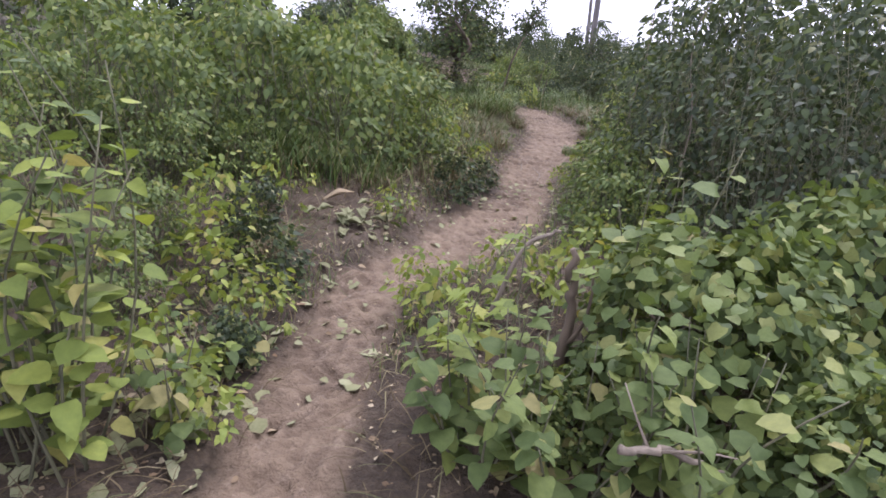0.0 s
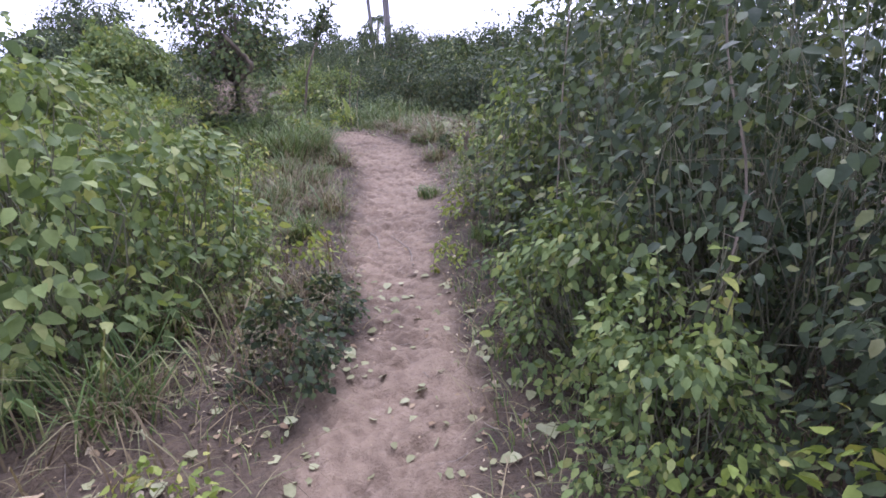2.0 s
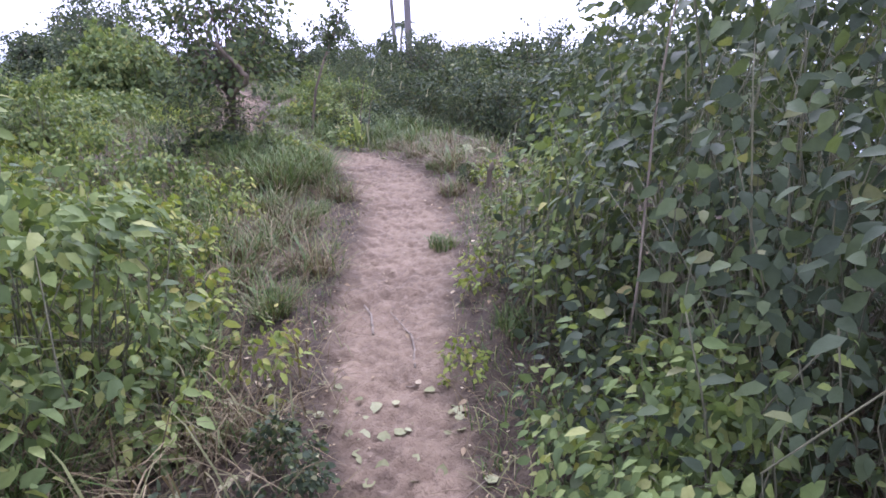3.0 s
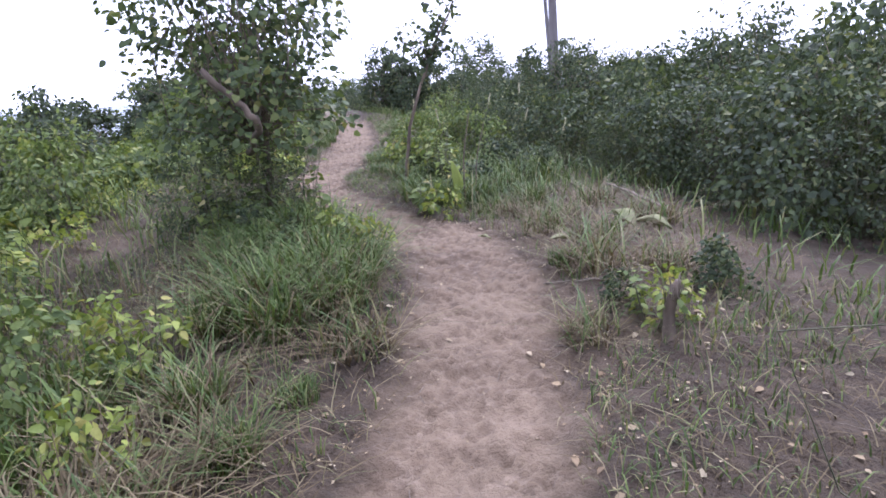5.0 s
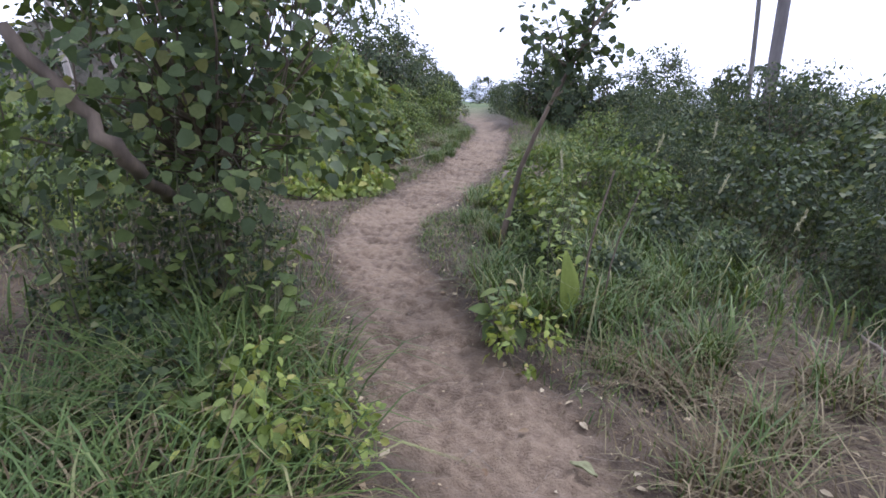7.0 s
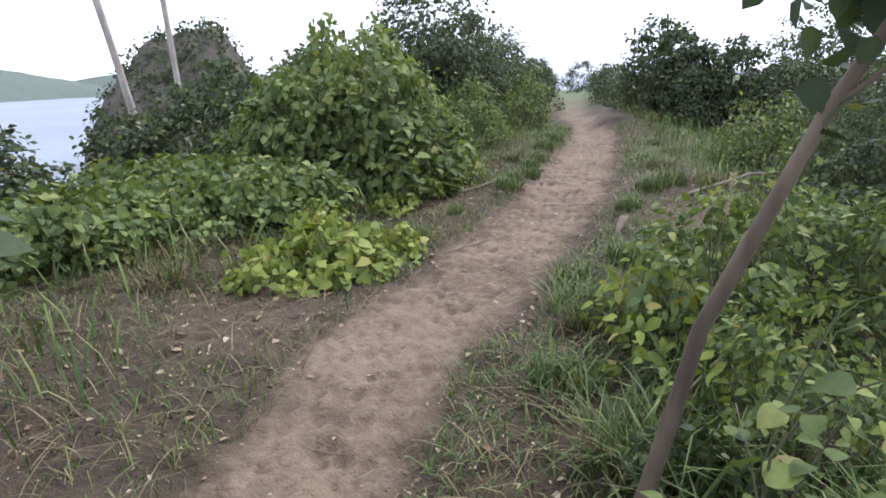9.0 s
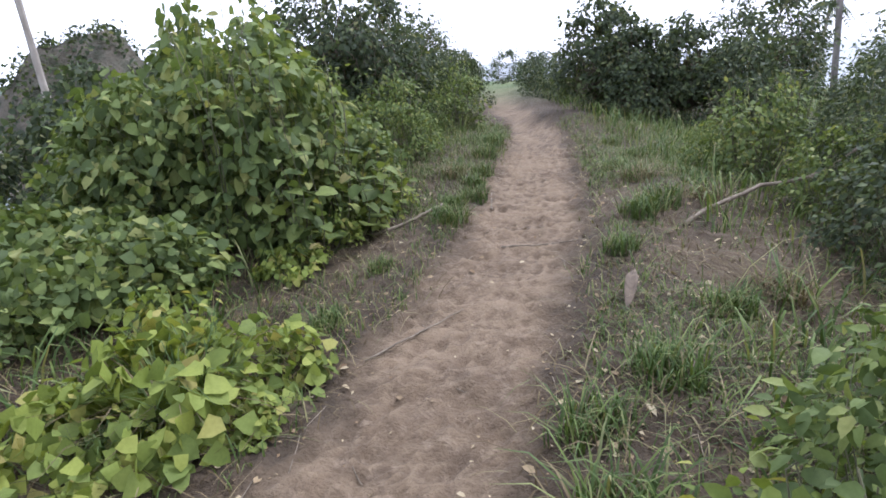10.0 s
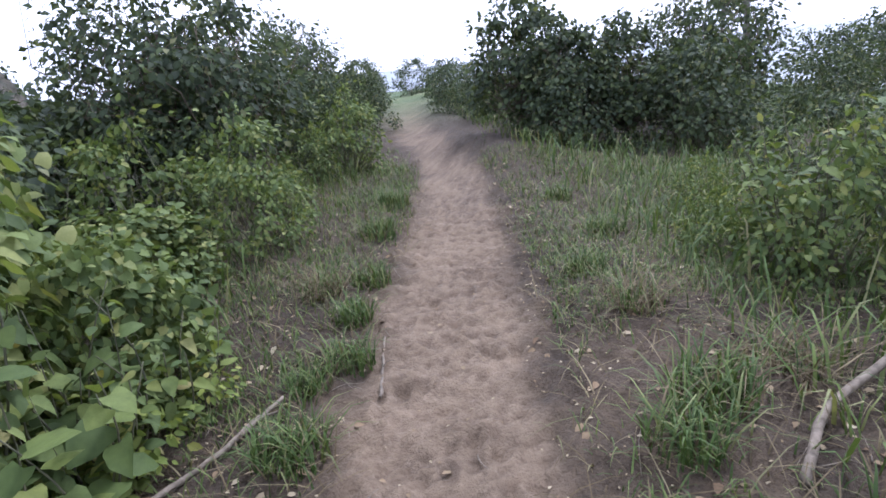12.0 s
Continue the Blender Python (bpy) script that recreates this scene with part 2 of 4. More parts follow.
def build_ground():
    xs, ys = grown(-1.6, 3.4, 0.026, 2500, 1.16), grown(0.8, 21, 0.03, 2500, 1.12)
    X, Y = np.meshgrid(xs, ys)
    Z = height(X, Y)
    g = trail_gap(X, Y) + 0.22 * waves(X, Y, 5, 11) + 0.12 * waves(X, Y, 17, 12)
    trod = np.clip((1.3 - g) / 0.55, 0, 1)
    # hollows and crests of feet on soft earth
    lumps = np.abs(waves(X, Y, 32, 51)) - 0.6 * np.abs(waves(X, Y, 55, 52))
    Z = Z - (0.026 * lumps - 0.008) * (0.45 + 0.55 * trod) * np.clip((26 - Y) / 4, 0, 1)
    for sx, sy, r in SOIL:
        trod = np.maximum(trod, 0.25 * np.clip((1 - np.hypot(X - sx, Y - sy) / r + 0.25 * waves(X, Y, 6, 14)) * 2, 0, 1))
    # mask of the lump tops, for the painted light on them
    crest_light = np.clip(0.62 - lumps + 0.25 * waves(X, Y, 4, 53), 0, 1)
    wild = np.clip((np.hypot(X - 0.5, 0.5 * (Y - 14)) - 7) / 6, 0, 1)
    n = len(xs)
    idx = np.arange(X.size).reshape(X.shape)
    quads = np.stack([idx[:-1, :-1], idx[:-1, 1:], idx[1:, 1:], idx[1:, :-1]], -1).reshape(-1, 4)
    V = np.stack([X.ravel(), Y.ravel(), Z.ravel()], 1)
    on = (g.ravel()[quads].mean(1) < 1.15) & (np.abs(V[quads[:, 0], 1] - 17) < 24)
    for name, sel, label, cat in (("ground", ~on, "brown soil under grass and dry litter on a ridge", "ground"), ("path", on, "narrow trodden footpath of pinkish brown earth", "path")):
        q = quads[sel]
        use, inv = np.unique(q, return_inverse=True)
        me = mesh_of(name, V[use], inv.reshape(-1, 4), earth)
        for key, val in (("trod", trod), ("wild", wild), ("crest_light", crest_light)):
            a = me.attributes.new(key, "FLOAT", "POINT")
            a.data.foreach_set("value", val.ravel()[use].astype(np.float32))
        tagged(new(name, me), label, cat, kind="structure")


build_ground()


def dome(name, cx, cy, base, rx, ry, h, mat, label, seed, n=64):
    """A hill: a rough dome that stands in the sea."""
    u = np.linspace(-1, 1, n)
    X, Y = np.meshgrid(u, u)
    r = np.hypot(X, Y) + 0.12 * waves(X, Y, 5, seed)
    Z = base - 3 + (h + 3) * np.clip(1 - r ** 1.7, -0.2, 1) * (1 + 0.12 * waves(X, Y, 7, seed + 1)) + 0.03 * h * waves(X, Y, 25, seed + 2)
    idx = np.arange(n * n).reshape(n, n)
    q = np.stack([idx[:-1, :-1], idx[:-1, 1:], idx[1:, 1:], idx[1:, :-1]], -1).reshape(-1, 4)
    V = np.stack([cx + rx * X.ravel(), cy + ry * Y.ravel(), Z.ravel()], 1)
    ob = tagged(new(name, mesh_of(name, V, q, mat)), label, "hill", kind="structure")
    if rx < 60:
        rr = np.random.RandomState(seed)
        high = V[(V[:, 2] > base + 3)]
        pos = np.repeat(high[rr.choice(len(high), 420)], 14, 0) + rr.normal(0, 0.7, (420 * 14, 3)) + np.array([0, 0, 0.4])
        LV, LF = leaf_cloud(pos, rr.normal(0, 1, pos.shape), np.array([0, 0, 1.0]) + rr.normal(0, 0.4, pos.shape), rr.uniform(0.5, 1.1, len(pos)), SPRAY)
        tagged(new("hill_scrub", mesh_of("hill_scrub", LV, LF, leaf_dark)), "dark scrub covering the headland", "scrub", kind="stuff")
    return ob


# ---- plant shapes ----
def leaf_shape(width, fold=0.25, droop=0.25, tip=1.0, heart=0.0, fine=False):
    """A leaf one unit long: folded along the midrib, bent down to its tip."""
    w = width / 2
    rows = [(0.0, 0.0), (0.3, w), (0.68, w * 0.78), (tip, 0.0)]
    if fine:
        rows = [(0.0, 0.0), (0.16, w * 0.78), (0.38, w), (0.62, w * 0.82), (0.84, w * 0.38), (tip, 0.0)]
    v, f = [(0, 0, 0)], []
    for s, a in rows[1:-1]:
        zz = -droop * s * s
        back = heart * (0.3 if s < 0.4 else 0.0)
        v += [(-a, s - back, zz + fold * a), (0, s, zz), (a, s - back, zz + fold * a)]
    v.append((0, tip, -droop))
    f += [(0, 2, 1), (0, 3, 2)]
    last = len(v) - 1
    for k in range(1, last - 3, 3):
        f += [(k, k + 1, k + 4), (k, k + 4, k + 3), (k + 1, k + 2, k + 5), (k + 1, k + 5, k + 4)]
    f += [(last - 3, last - 2, last), (last - 2, last - 1, last)]
    return np.array(v, float), np.array(f)


OVATE = leaf_shape(0.56)
ROUND = leaf_shape(0.8, 0.18, 0.2, 1.0, 0.3)
HEART = leaf_shape(0.95, 0.15, 0.25, 1.0, 0.9)
FINE_HEART = leaf_shape(0.9, 0.18, 0.3, 1.0, 0.8, True)
FINE_ROUND = leaf_shape(0.82, 0.2, 0.25, 1.0, 0.3, True)
FINE_OVATE = leaf_shape(0.55, 0.25, 0.3, 1.0, 0.0, True)
SPRAY_V = np.array([(0, 0, 0), (-0.34, 0.45, 0.05), (0, 0.5, -0.06), (0.34, 0.45, 0.05), (0, 1, -0.22)], float)
SPRAY = (SPRAY_V, np.array([(0, 2, 1), (0, 3, 2), (1, 2, 4), (2, 3, 4)]))
LANCE = leaf_shape(0.3, 0.3, 0.4)


def units(a):
    return a / np.maximum(np.linalg.norm(a, axis=1, keepdims=True), 1e-6)


def leaf_cloud(pos, way, up, size, shape):
    """Leaves at pos, pointing along way, faces turned to up."""
    V, F = shape
    y = units(way)
    x = units(np.cross(y, up))
    z = np.cross(x, y)
    P = pos[:, None, :] + size[:, None, None] * (V[None, :, 0:1] * x[:, None, :] + V[None, :, 1:2] * y[:, None, :] + V[None, :, 2:3] * z[:, None, :])
    Fs = F[None] + (np.arange(len(pos)) * len(V))[:, None, None]
    return P.reshape(-1, 3), Fs.reshape(-1, 3)


def tube(points, radii, sides=5):
    """A tapered stem along points."""
    P = np.asarray(points, float)
    T = units(np.gradient(P, axis=0))
    side = units(np.cross(T, np.array([[0.31, 0.83, 0.47]])))
    oth = np.cross(T, side)
    a = np.linspace(0, 2 * np.pi, sides, endpoint=False)
    R = np.asarray(radii)[:, None, None]
    V = P[:, None, :] + R * (np.cos(a)[None, :, None] * side[:, None, :] + np.sin(a)[None, :, None] * oth[:, None, :])
    f = []
    for i in range(len(P) - 1):
        for k in range(sides):
            j = (k + 1) % sides
            f.append((i * sides + k, i * sides + j, (i + 1) * sides + j, (i + 1) * sides + k))
    f.append(tuple(range(sides))[::-1])
    f.append(tuple(range((len(P) - 1) * sides, len(P) * sides)))
    return V.reshape(-1, 3), f


def joined(pieces):
    v, f, n = [], [], 0
    for V, F in pieces:
        v.append(np.asarray(V))
        f += [tuple(int(i) + n for i in q) for q in F]
        n += len(V)
    return np.concatenate(v), f


def raw_mesh(name, pieces, mat):
    V, F = joined(pieces)
    me = bpy.data.meshes.new(name)
    me.from_pydata(V.tolist(), [], F)
    me.materials.append(mat)
    me.shade_smooth()
    return me


def part(name, me, parent, label="", kind=""):
    ob = new(name, me)
    ob.parent = parent
    return tagged(ob, label, kind=kind)


def bent(a, b, sag, r, n=5):
    a, b = np.asarray(a, float), np.asarray(b, float)
    s = np.linspace(0, 1, n)[:, None]
    off = r.normal(0, 1, 3) * sag * np.linalg.norm(b - a)
    return a + (b - a) * s + off * np.sin(np.pi * s)


def bush(name, label, seed, w, h, clumps, per, leaf, shape, mat, spread=0.2, stem=0.012, lift=0.1, hollow=0.55, category="bush", trunk=0.0):
    """A bush or small tree: stems to every clump, and leaves round the ends."""
    r = np.random.RandomState(seed)
    root = tagged(new(name), label, category)
    tubes, P, D, U, S = [], [], [], [], []
    top = trunk * h
    if trunk:
        tubes.append(tube(bent((0, 0, -0.08), (0.06 * w, 0, top), 0.05, r, 7), np.linspace(stem * 3.2, stem * 1.8, 7), 8))
    for k in range(clumps):
        a, q = r.uniform(0, 6.283), r.uniform(0, 1) ** 0.6
        u = r.uniform(lift, 1)
        rad = 0.5 * w * np.sqrt(np.clip(1 - (max(u - 0.35, 0) / 0.72) ** 2, 0.03, 1)) * (hollow + (1 - hollow) * q)
        c = np.array([rad * np.cos(a), rad * np.sin(a), top + (h - top) * u * r.uniform(0.85, 1.08)])
        b = np.array([0.12 * w * np.cos(a + 0.6) * (not trunk), 0.12 * w * np.sin(a + 0.6) * (not trunk), top - 0.06 if not trunk else top - r.uniform(0, 0.3) * top])
        line = bent(b, c, 0.2, r, 4)
        tubes.append(tube(line, np.linspace(stem * 0.5, stem * 0.15, 4), 3))
        m = max(3, int(per * r.uniform(0.5, 1.5)))
        o = units(r.normal(0, 1, (m, 3))) * (spread * r.uniform(0.15, 1, (m, 1)) ** 0.7) * r.uniform(0.7, 1.4)
        o[:, 2] *= 0.75
        pos = c + o
        pos[:, 2] = np.maximum(pos[:, 2], 0.02)
        out = np.array([np.cos(a), np.sin(a), 0.0])
        P.append(pos)
        D.append(o / spread * 0.8 + out * 0.6 + r.normal(0, 0.5, (m, 3)) + np.array([0, 0, -0.45]))
        U.append(out * 0.75 + np.array([0, 0, 0.85]) + r.normal(0, 0.5, (m, 3)))
        S.append(leaf * r.uniform(0.5, 1.25, m))
    part("branchwork" if not trunk else "trunk", raw_mesh("stems", tubes, bark if trunk else twig_mat), root, kind="" if trunk else "stuff")
    V, F = leaf_cloud(np.concatenate(P), np.concatenate(D), np.concatenate(U), np.concatenate(S), shape)
    part("foliage" if not trunk else "crown", mesh_of("foliage", V, F, mat), root, kind="stuff")
    return root


def put(ob, x, y, s=1.0, turn=0.0, tall=1.0, sink=0.0):
    return pose(x, y, float(height(x, y)) - sink, 0, 0, turn) @ Matrix.Diagonal((s, s, s * tall, 1))


placed = set()


def plant(ob, x, y, s=1.0, turn=0.0, tall=1.0, label=""):
    """Sets the first one down where it was built; copies it after that."""
    if ob.name in placed:
        c = copy_thing(ob, put(ob, x, y, s, turn, tall))
    else:
        placed.add(ob.name)
        ob.matrix_basis = put(ob, x, y, s, turn, tall)
        ob["group"] = ob["category"] + " along the footpath"
        c = ob
    return tagged(c, label)


def blades(r, pos, length, lean, width, bend=0.5):
    """Grass blades: tapered strips that bend over."""
    n = len(pos)
    a = r.uniform(0, 6.283, n)
    out = np.stack([np.cos(a), np.sin(a), np.zeros(n)], 1) * (lean * r.uniform(0.2, 1.3, n))[:, None]
    side = np.stack([-np.sin(a), np.cos(a), np.zeros(n)], 1)
    up = np.array([0, 0, 1.0])
    L = (length * r.uniform(0.45, 1.2, n))[:, None]
    W = (width * r.uniform(0.6, 1.3, n))[:, None] * side
    b = bend * r.uniform(0.3, 1.4, n)[:, None]
    p1 = pos + L * (0.4 * up + 0.35 * out)
    p2 = pos + L * ((0.78 - 0.12 * b) * up + out * (0.85 + 0.3 * b))
    p3 = pos + L * ((1.0 - 0.55 * b) * up + out * (1.25 + 0.9 * b))
    V = np.stack([pos - W, pos + W, p1 - W * 0.9, p1 + W * 0.9, p2 - W * 0.55, p2 + W * 0.55, p3], 1)
    F = np.array([(0, 1, 3), (0, 3, 2), (2, 3, 5), (2, 5, 4), (4, 5, 6)])
    return V.reshape(-1, 3), (F[None] + (np.arange(n) * 7)[:, None, None]).reshape(-1, 3)


def tuft(name, label, seed, rad, n, length, width, mat, lean=0.35, dry=0.0):
    r = np.random.RandomState(seed)
    root = tagged(new(name), label, "grass")
    for key, count, m in (("grass_clump", int(n * (1 - dry)), mat), ("straw_clump", int(n * dry), grass_dry)):
        if not count:
            continue
        q, a = rad * np.sqrt(r.uniform(0, 1, count)), r.uniform(0, 6.283, count)
        pos = np.stack([q * np.cos(a), q * np.sin(a), np.full(count, -0.02)], 1)
        V, F = blades(r, pos, length * (0.8 if m is grass_dry else 1), lean * (1.6 if m is grass_dry else 1), width)
        part(key, mesh_of(key, V, F, m), root, kind="stuff")
    return root


dome("headland", -70, 101, -14, 28, 30, 13, hill_mat, "brown slope behind the headland, dotted with scrub", 33)
dome("headland", -85, 91, -14, 21, 21, 25, hill_mat, "steep brown and green headland rising from the sea", 31)
dome("far_hill", -820, 330, -14, 300, 200, 42, far_mat, "distant wooded hill across the bay", 41)
dome("far_shore", -600, 520, -14, 260, 120, 26, far_mat, "low distant shore across the bay", 43)
sea_v = [(-4000, -4000, -13.2), (-22, -4000, -13.2), (-22, 4000, -13.2), (-4000, 4000, -13.2), (40, -4000, -13.2), (4000, -4000, -13.2), (4000, 4000, -13.2), (40, 4000, -13.2)]
tagged(new("water", mesh_of("water", sea_v, [(0, 1, 2, 3), (4, 5, 6, 7)], sea_mat)), "calm grey sea below the ridge", "sea", kind="structure")


# ---- plant kinds ----
shrub = bush("shrub", "green leafy shrub with small oval leaves on thin stems", 1, 0.95, 1.0, 60, 24, 0.062, OVATE, leaf_mid, 0.15)
shrub_low = bush("low_shrub", "low dark green shrub with rounded leaves", 2, 0.6, 0.55, 34, 22, 0.052, ROUND, leaf_dark, 0.11, 0.006)
thicket = bush("thicket_bush", "tall dense dark green bush with tangled bare stems", 3, 1.5, 1.9, 130, 24, 0.056, OVATE, leaf_dark, 0.2, 0.008, 0.02, 0.65)
hedge = bush("dark_bush", "dense dark green bush of small leaves", 4, 1.9, 1.5, 100, 28, 0.09, SPRAY, leaf_dark, 0.25, 0.01, 0.02)
mound_vine = bush("vine_mound", "mound of broad-leaved climbing vine over a bush", 5, 1.5, 1.15, 150, 20, 0.086, FINE_HEART, leaf_mid, 0.2, 0.005, 0.02, 0.6)
sapling = bush("sapling", "slender upright shrub with pale green leaves", 6, 0.8, 1.6, 60, 13, 0.075, OVATE, leaf_mid, 0.16, 0.011, 0.15)
light_bush = bush("light_bush", "bushy light green shrub with feathery shoots", 7, 1.0, 1.0, 80, 22, 0.06, OVATE, leaf_mid, 0.16, 0.008, 0.08)
herb = bush("herb", "small leafy weed with bright green leaves", 8, 0.4, 0.35, 16, 10, 0.06, OVATE, leaf_bright, 0.08, 0.005, 0.15, category="weed")
creeper = bush("creeper", "low creeping vine with heart-shaped yellow-green leaves", 9, 0.95, 0.32, 46, 12, 0.085, HEART, leaf_bright, 0.12, 0.004, 0.1, 0.4, category="vine")
ground_vine = bush("ground_vine", "low tangle of small-leaved vine on the slope", 23, 1.1, 0.4, 60, 15, 0.06, HEART, leaf_mid, 0.13, 0.004, 0.08, 0.4, category="vine")
tree = bush("small_tree", "small dark broadleaf tree with a dense crown", 10, 2.6, 2.9, 150, 40, 0.105, SPRAY, leaf_dark, 0.33, 0.022, 0.0, 0.35, category="tree", trunk=0.22)
broad_tree = bush("broadleaf_tree", "small roadside tree with a pale bare trunk and round leaves", 21, 1.75, 2.9, 150, 46, 0.064, ROUND, leaf_tree, 0.26, 0.014, -0.1, 0.12, category="tree", trunk=0.36)
crown_tree = bush("shade_tree", "small tree with a ragged crown of broad drooping leaves", 22, 2.3, 2.6, 120, 34, 0.115, ROUND, leaf_dark, 0.3, 0.02, 0.0, 0.3, category="tree", trunk=0.2)
tall_tuft = tuft("grass_tuft", "tall arching tuft of green and dry grass", 11, 0.26, 280, 0.64, 0.0075, grass_green, 0.68, 0.36)
short_tuft = tuft("short_grass_tuft", "short tuft of fresh green grass", 12, 0.16, 200, 0.22, 0.005, grass_green, 0.5, 0.12)
dry_tuft = tuft("dry_grass_tuft", "flattened clump of dry straw-coloured grass", 13, 0.26, 220, 0.4, 0.0055, grass_green, 0.8, 0.75)

rnd = random.Random(5)


def many(ob, spots, label=""):
    for x, y, s, *rest in spots:
        plant(ob, x, y, s, rnd.uniform(0, 360), rest[0] if rest else 1.0, label)


# beside the start of the path
many(mound_vine, [(1.45, 2.2, 0.7, 0.85), (2.2, 2.6, 0.95, 1.25), (0.85, 1.9, 0.32, 1.1), (1.75, 1.5, 0.7), (2.7, 1.6, 0.9, 1.0), (-1.35, 1.35, 0.55, 1.2)])
many(shrub_low, [(-0.65, 2.95, 0.7), (-0.5, 2.2, 0.6), (0.36, 5.0, 0.95), (-0.95, 3.7, 0.8), (0.62, 5.5, 0.7)])
many(shrub, [(-0.68, 5.45, 1.3), (-0.25, 6.1, 0.85), (-1.5, 5.6, 1.05), (-2.2, 6.3, 1.1), (-1.2, 6.9, 1.1), (-2.9, 5.2, 1.0), (-3.4, 6.6, 1.2), (-0.3, 7.3, 0.7),
             (-1.7, 8.0, 0.9), (-2.8, 8.2, 1.1), (-1.9, 4.6, 0.8), (-4.2, 7.6, 1.3), (-0.2, 9.0, 0.6), (-1.0, 9.7, 0.6)])
many(thicket, [(2.4, 4.2, 1.1), (2.35, 5.2, 0.95), (2.9, 5.3, 1.2), (2.35, 3.2, 0.85), (3.1, 3.9, 1.0), (2.75, 6.3, 1.0), (3.7, 5.2, 1.25), (3.6, 2.8, 0.8), (4.4, 6.6, 1.1), (3.6, 7.2, 0.9)])
many(sapling, [(2.2, 6.1, 0.85), (2.35, 6.75, 0.95), (2.7, 7.3, 0.8), (2.15, 7.2, 0.5)])
many(broad_tree, [(0.17, 11.87, 1.0)])
many(thicket, [(0.0, 12.0, 0.45), (0.35, 11.75, 0.36), (-0.35, 11.75, 0.5)])
many(mound_vine, [(0.4, 11.45, 0.42), (0.0, 11.5, 0.5), (0.75, 11.1, 0.3, 0.8)])
many(shrub, [(-1.35, 3.1, 0.38), (-1.7, 4.0, 0.42), (-2.1, 3.2, 0.5), (-1.15, 2.35, 0.34), (-2.6, 4.2, 0.6), (-1.85, 2.3, 0.5), (-1.3, 4.5, 0.35)])
many(herb, [(-0.75, 2.6, 1.0), (-0.5, 2.5, 0.8), (-0.95, 3.0, 1.1), (-0.85, 4.0, 1.0), (-1.15, 3.6, 1.2), (-0.65, 1.9, 1.0), (-0.45, 1.75, 0.7), (0.25, 2.9, 0.8), (0.4, 2.6, 1.0), (0.75, 3.0, 1.0), (1.1, 2.9, 1.1), (2.9, 9.5, 0.8), (1.75, 12.1, 0.9), (0.9, 11.1, 1.0), (1.2, 11.1, 0.8), (1.05, 10.8, 1.0)])
many(hedge, [(-5.0, 14.2, 1.1), (-6.4, 14.8, 1.2), (-4.5, 12.6, 0.9), (-6.2, 11.2, 1.3), (-5.2, 9.4, 1.1), (-3.7, 19.6, 0.9), (-4.7, 20.6, 1.1), (-5.2, 22.4, 1.1), (-7.5, 12.8, 1.4), (-6.8, 8.4, 1.3)])
many(tree, [(-6.0, 12.4, 0.8), (-5.4, 10.4, 0.75), (-4.6, 24.6, 0.8), (-7.2, 10.0, 0.9)])
many(shrub, [(1.65, 4.55, 0.6), (1.5, 3.9, 0.5), (1.75, 5.0, 0.6)])
many(herb, [(-0.05, 4.2, 0.7), (1.35, 3.55, 0.9), (1.6, 3.3, 1.2), (1.5, 6.1, 0.6), (1.9, 6.9, 0.8), (0.2, 6.8, 1.1), (0.1, 7.7, 1.0), (0.55, 6.2, 0.9), (0.35, 8.6, 0.9), (-0.3, 8.2, 1.3), (0.2, 9.3, 1.2), (-0.1, 9.6, 1.0)])

# the bend
many(shrub_low, [(2.75, 9.75, 0.55), (1.5, 13.9, 1.0), (1.75, 13.2, 1.05), (2.15, 13.4, 1.0), (2.6, 14.4, 1.2), (3.4, 9.9, 0.8), (2.95, 13.9, 1.0), (0.55, 10.9, 0.9), (0.2, 11.3, 1.0), (-0.2, 11.6, 1.0), (1.15, 10.9, 0.5)])
many(shrub, [(1.75, 14.3, 0.5), (2.4, 15.2, 0.7), (1.7, 15.6, 0.55), (-2.2, 12.6, 0.8), (-3.0, 13.4, 0.9), (-2.4, 10.6, 0.8), (-3.4, 11.4, 1.0)])
many(hedge, [(5.0, 12.0, 0.75), (4.3, 13.6, 0.62), (3.5, 15.2, 0.6), (5.6, 13.6, 0.85), (4.9, 15.2, 0.85), (6.6, 11.4, 1.1), (3.0, 17.0, 0.6), (4.1, 16.9, 0.6), (5.4, 17.4, 0.95), (7.2, 14.2, 1.3), (3.2, 19.1, 0.65),
             (6.9, 17.2, 1.2), (3.1, 20.7, 0.5), (4.2, 20.2, 0.55), (3.0, 22.2, 0.5), (5.8, 20.4, 0.7), (4.4, 22.6, 0.6), (6.2, 8.8, 1.0), (8.0, 10.0, 1.3), (8.6, 12.6, 1.4), (2.35, 17.6, 0.45), (2.3, 16.2, 0.4)])
many(tree, [(3.2, 26.8, 1.05), (-3.5, 22.5, 1.15), (-4.6, 28.6, 1.0), (-6.2, 30.5, 1.1), (6.6, 16.0, 0.95), (8.6, 16.5, 1.0), (4.6, 18.9, 0.8), (6.0, 12.6, 0.75), (-3.6, 26.4, 0.7)])
many(hedge, [(1.0, 25.2, 0.75), (0.6, 27.0, 0.8), (2.6, 24.6, 0.8), (-2.6, 24.4, 0.55), (-3.2, 25.6, 0.7), (-3.0, 27.8, 0.6), (-4.0, 30.2, 0.7), (-4.6, 33.2, 0.6), (-1.5, 30.5, 0.6), (-0.3, 29.0, 0.8), (-2.2, 33.5, 0.6),
             (-5.5, 36, 0.8), (-2.6, 37, 0.8), (-4.5, 40, 0.8), (-7.0, 41, 0.9), (-3.3, 22.0, 0.6), (-4.3, 23.5, 0.8), (7.5, 23.0, 0.6), (9.0, 19.0, 1.0), (9.6, 15.6, 1.4), (8.0, 27.0, 1.0), (5.6, 28.0, 0.7)])

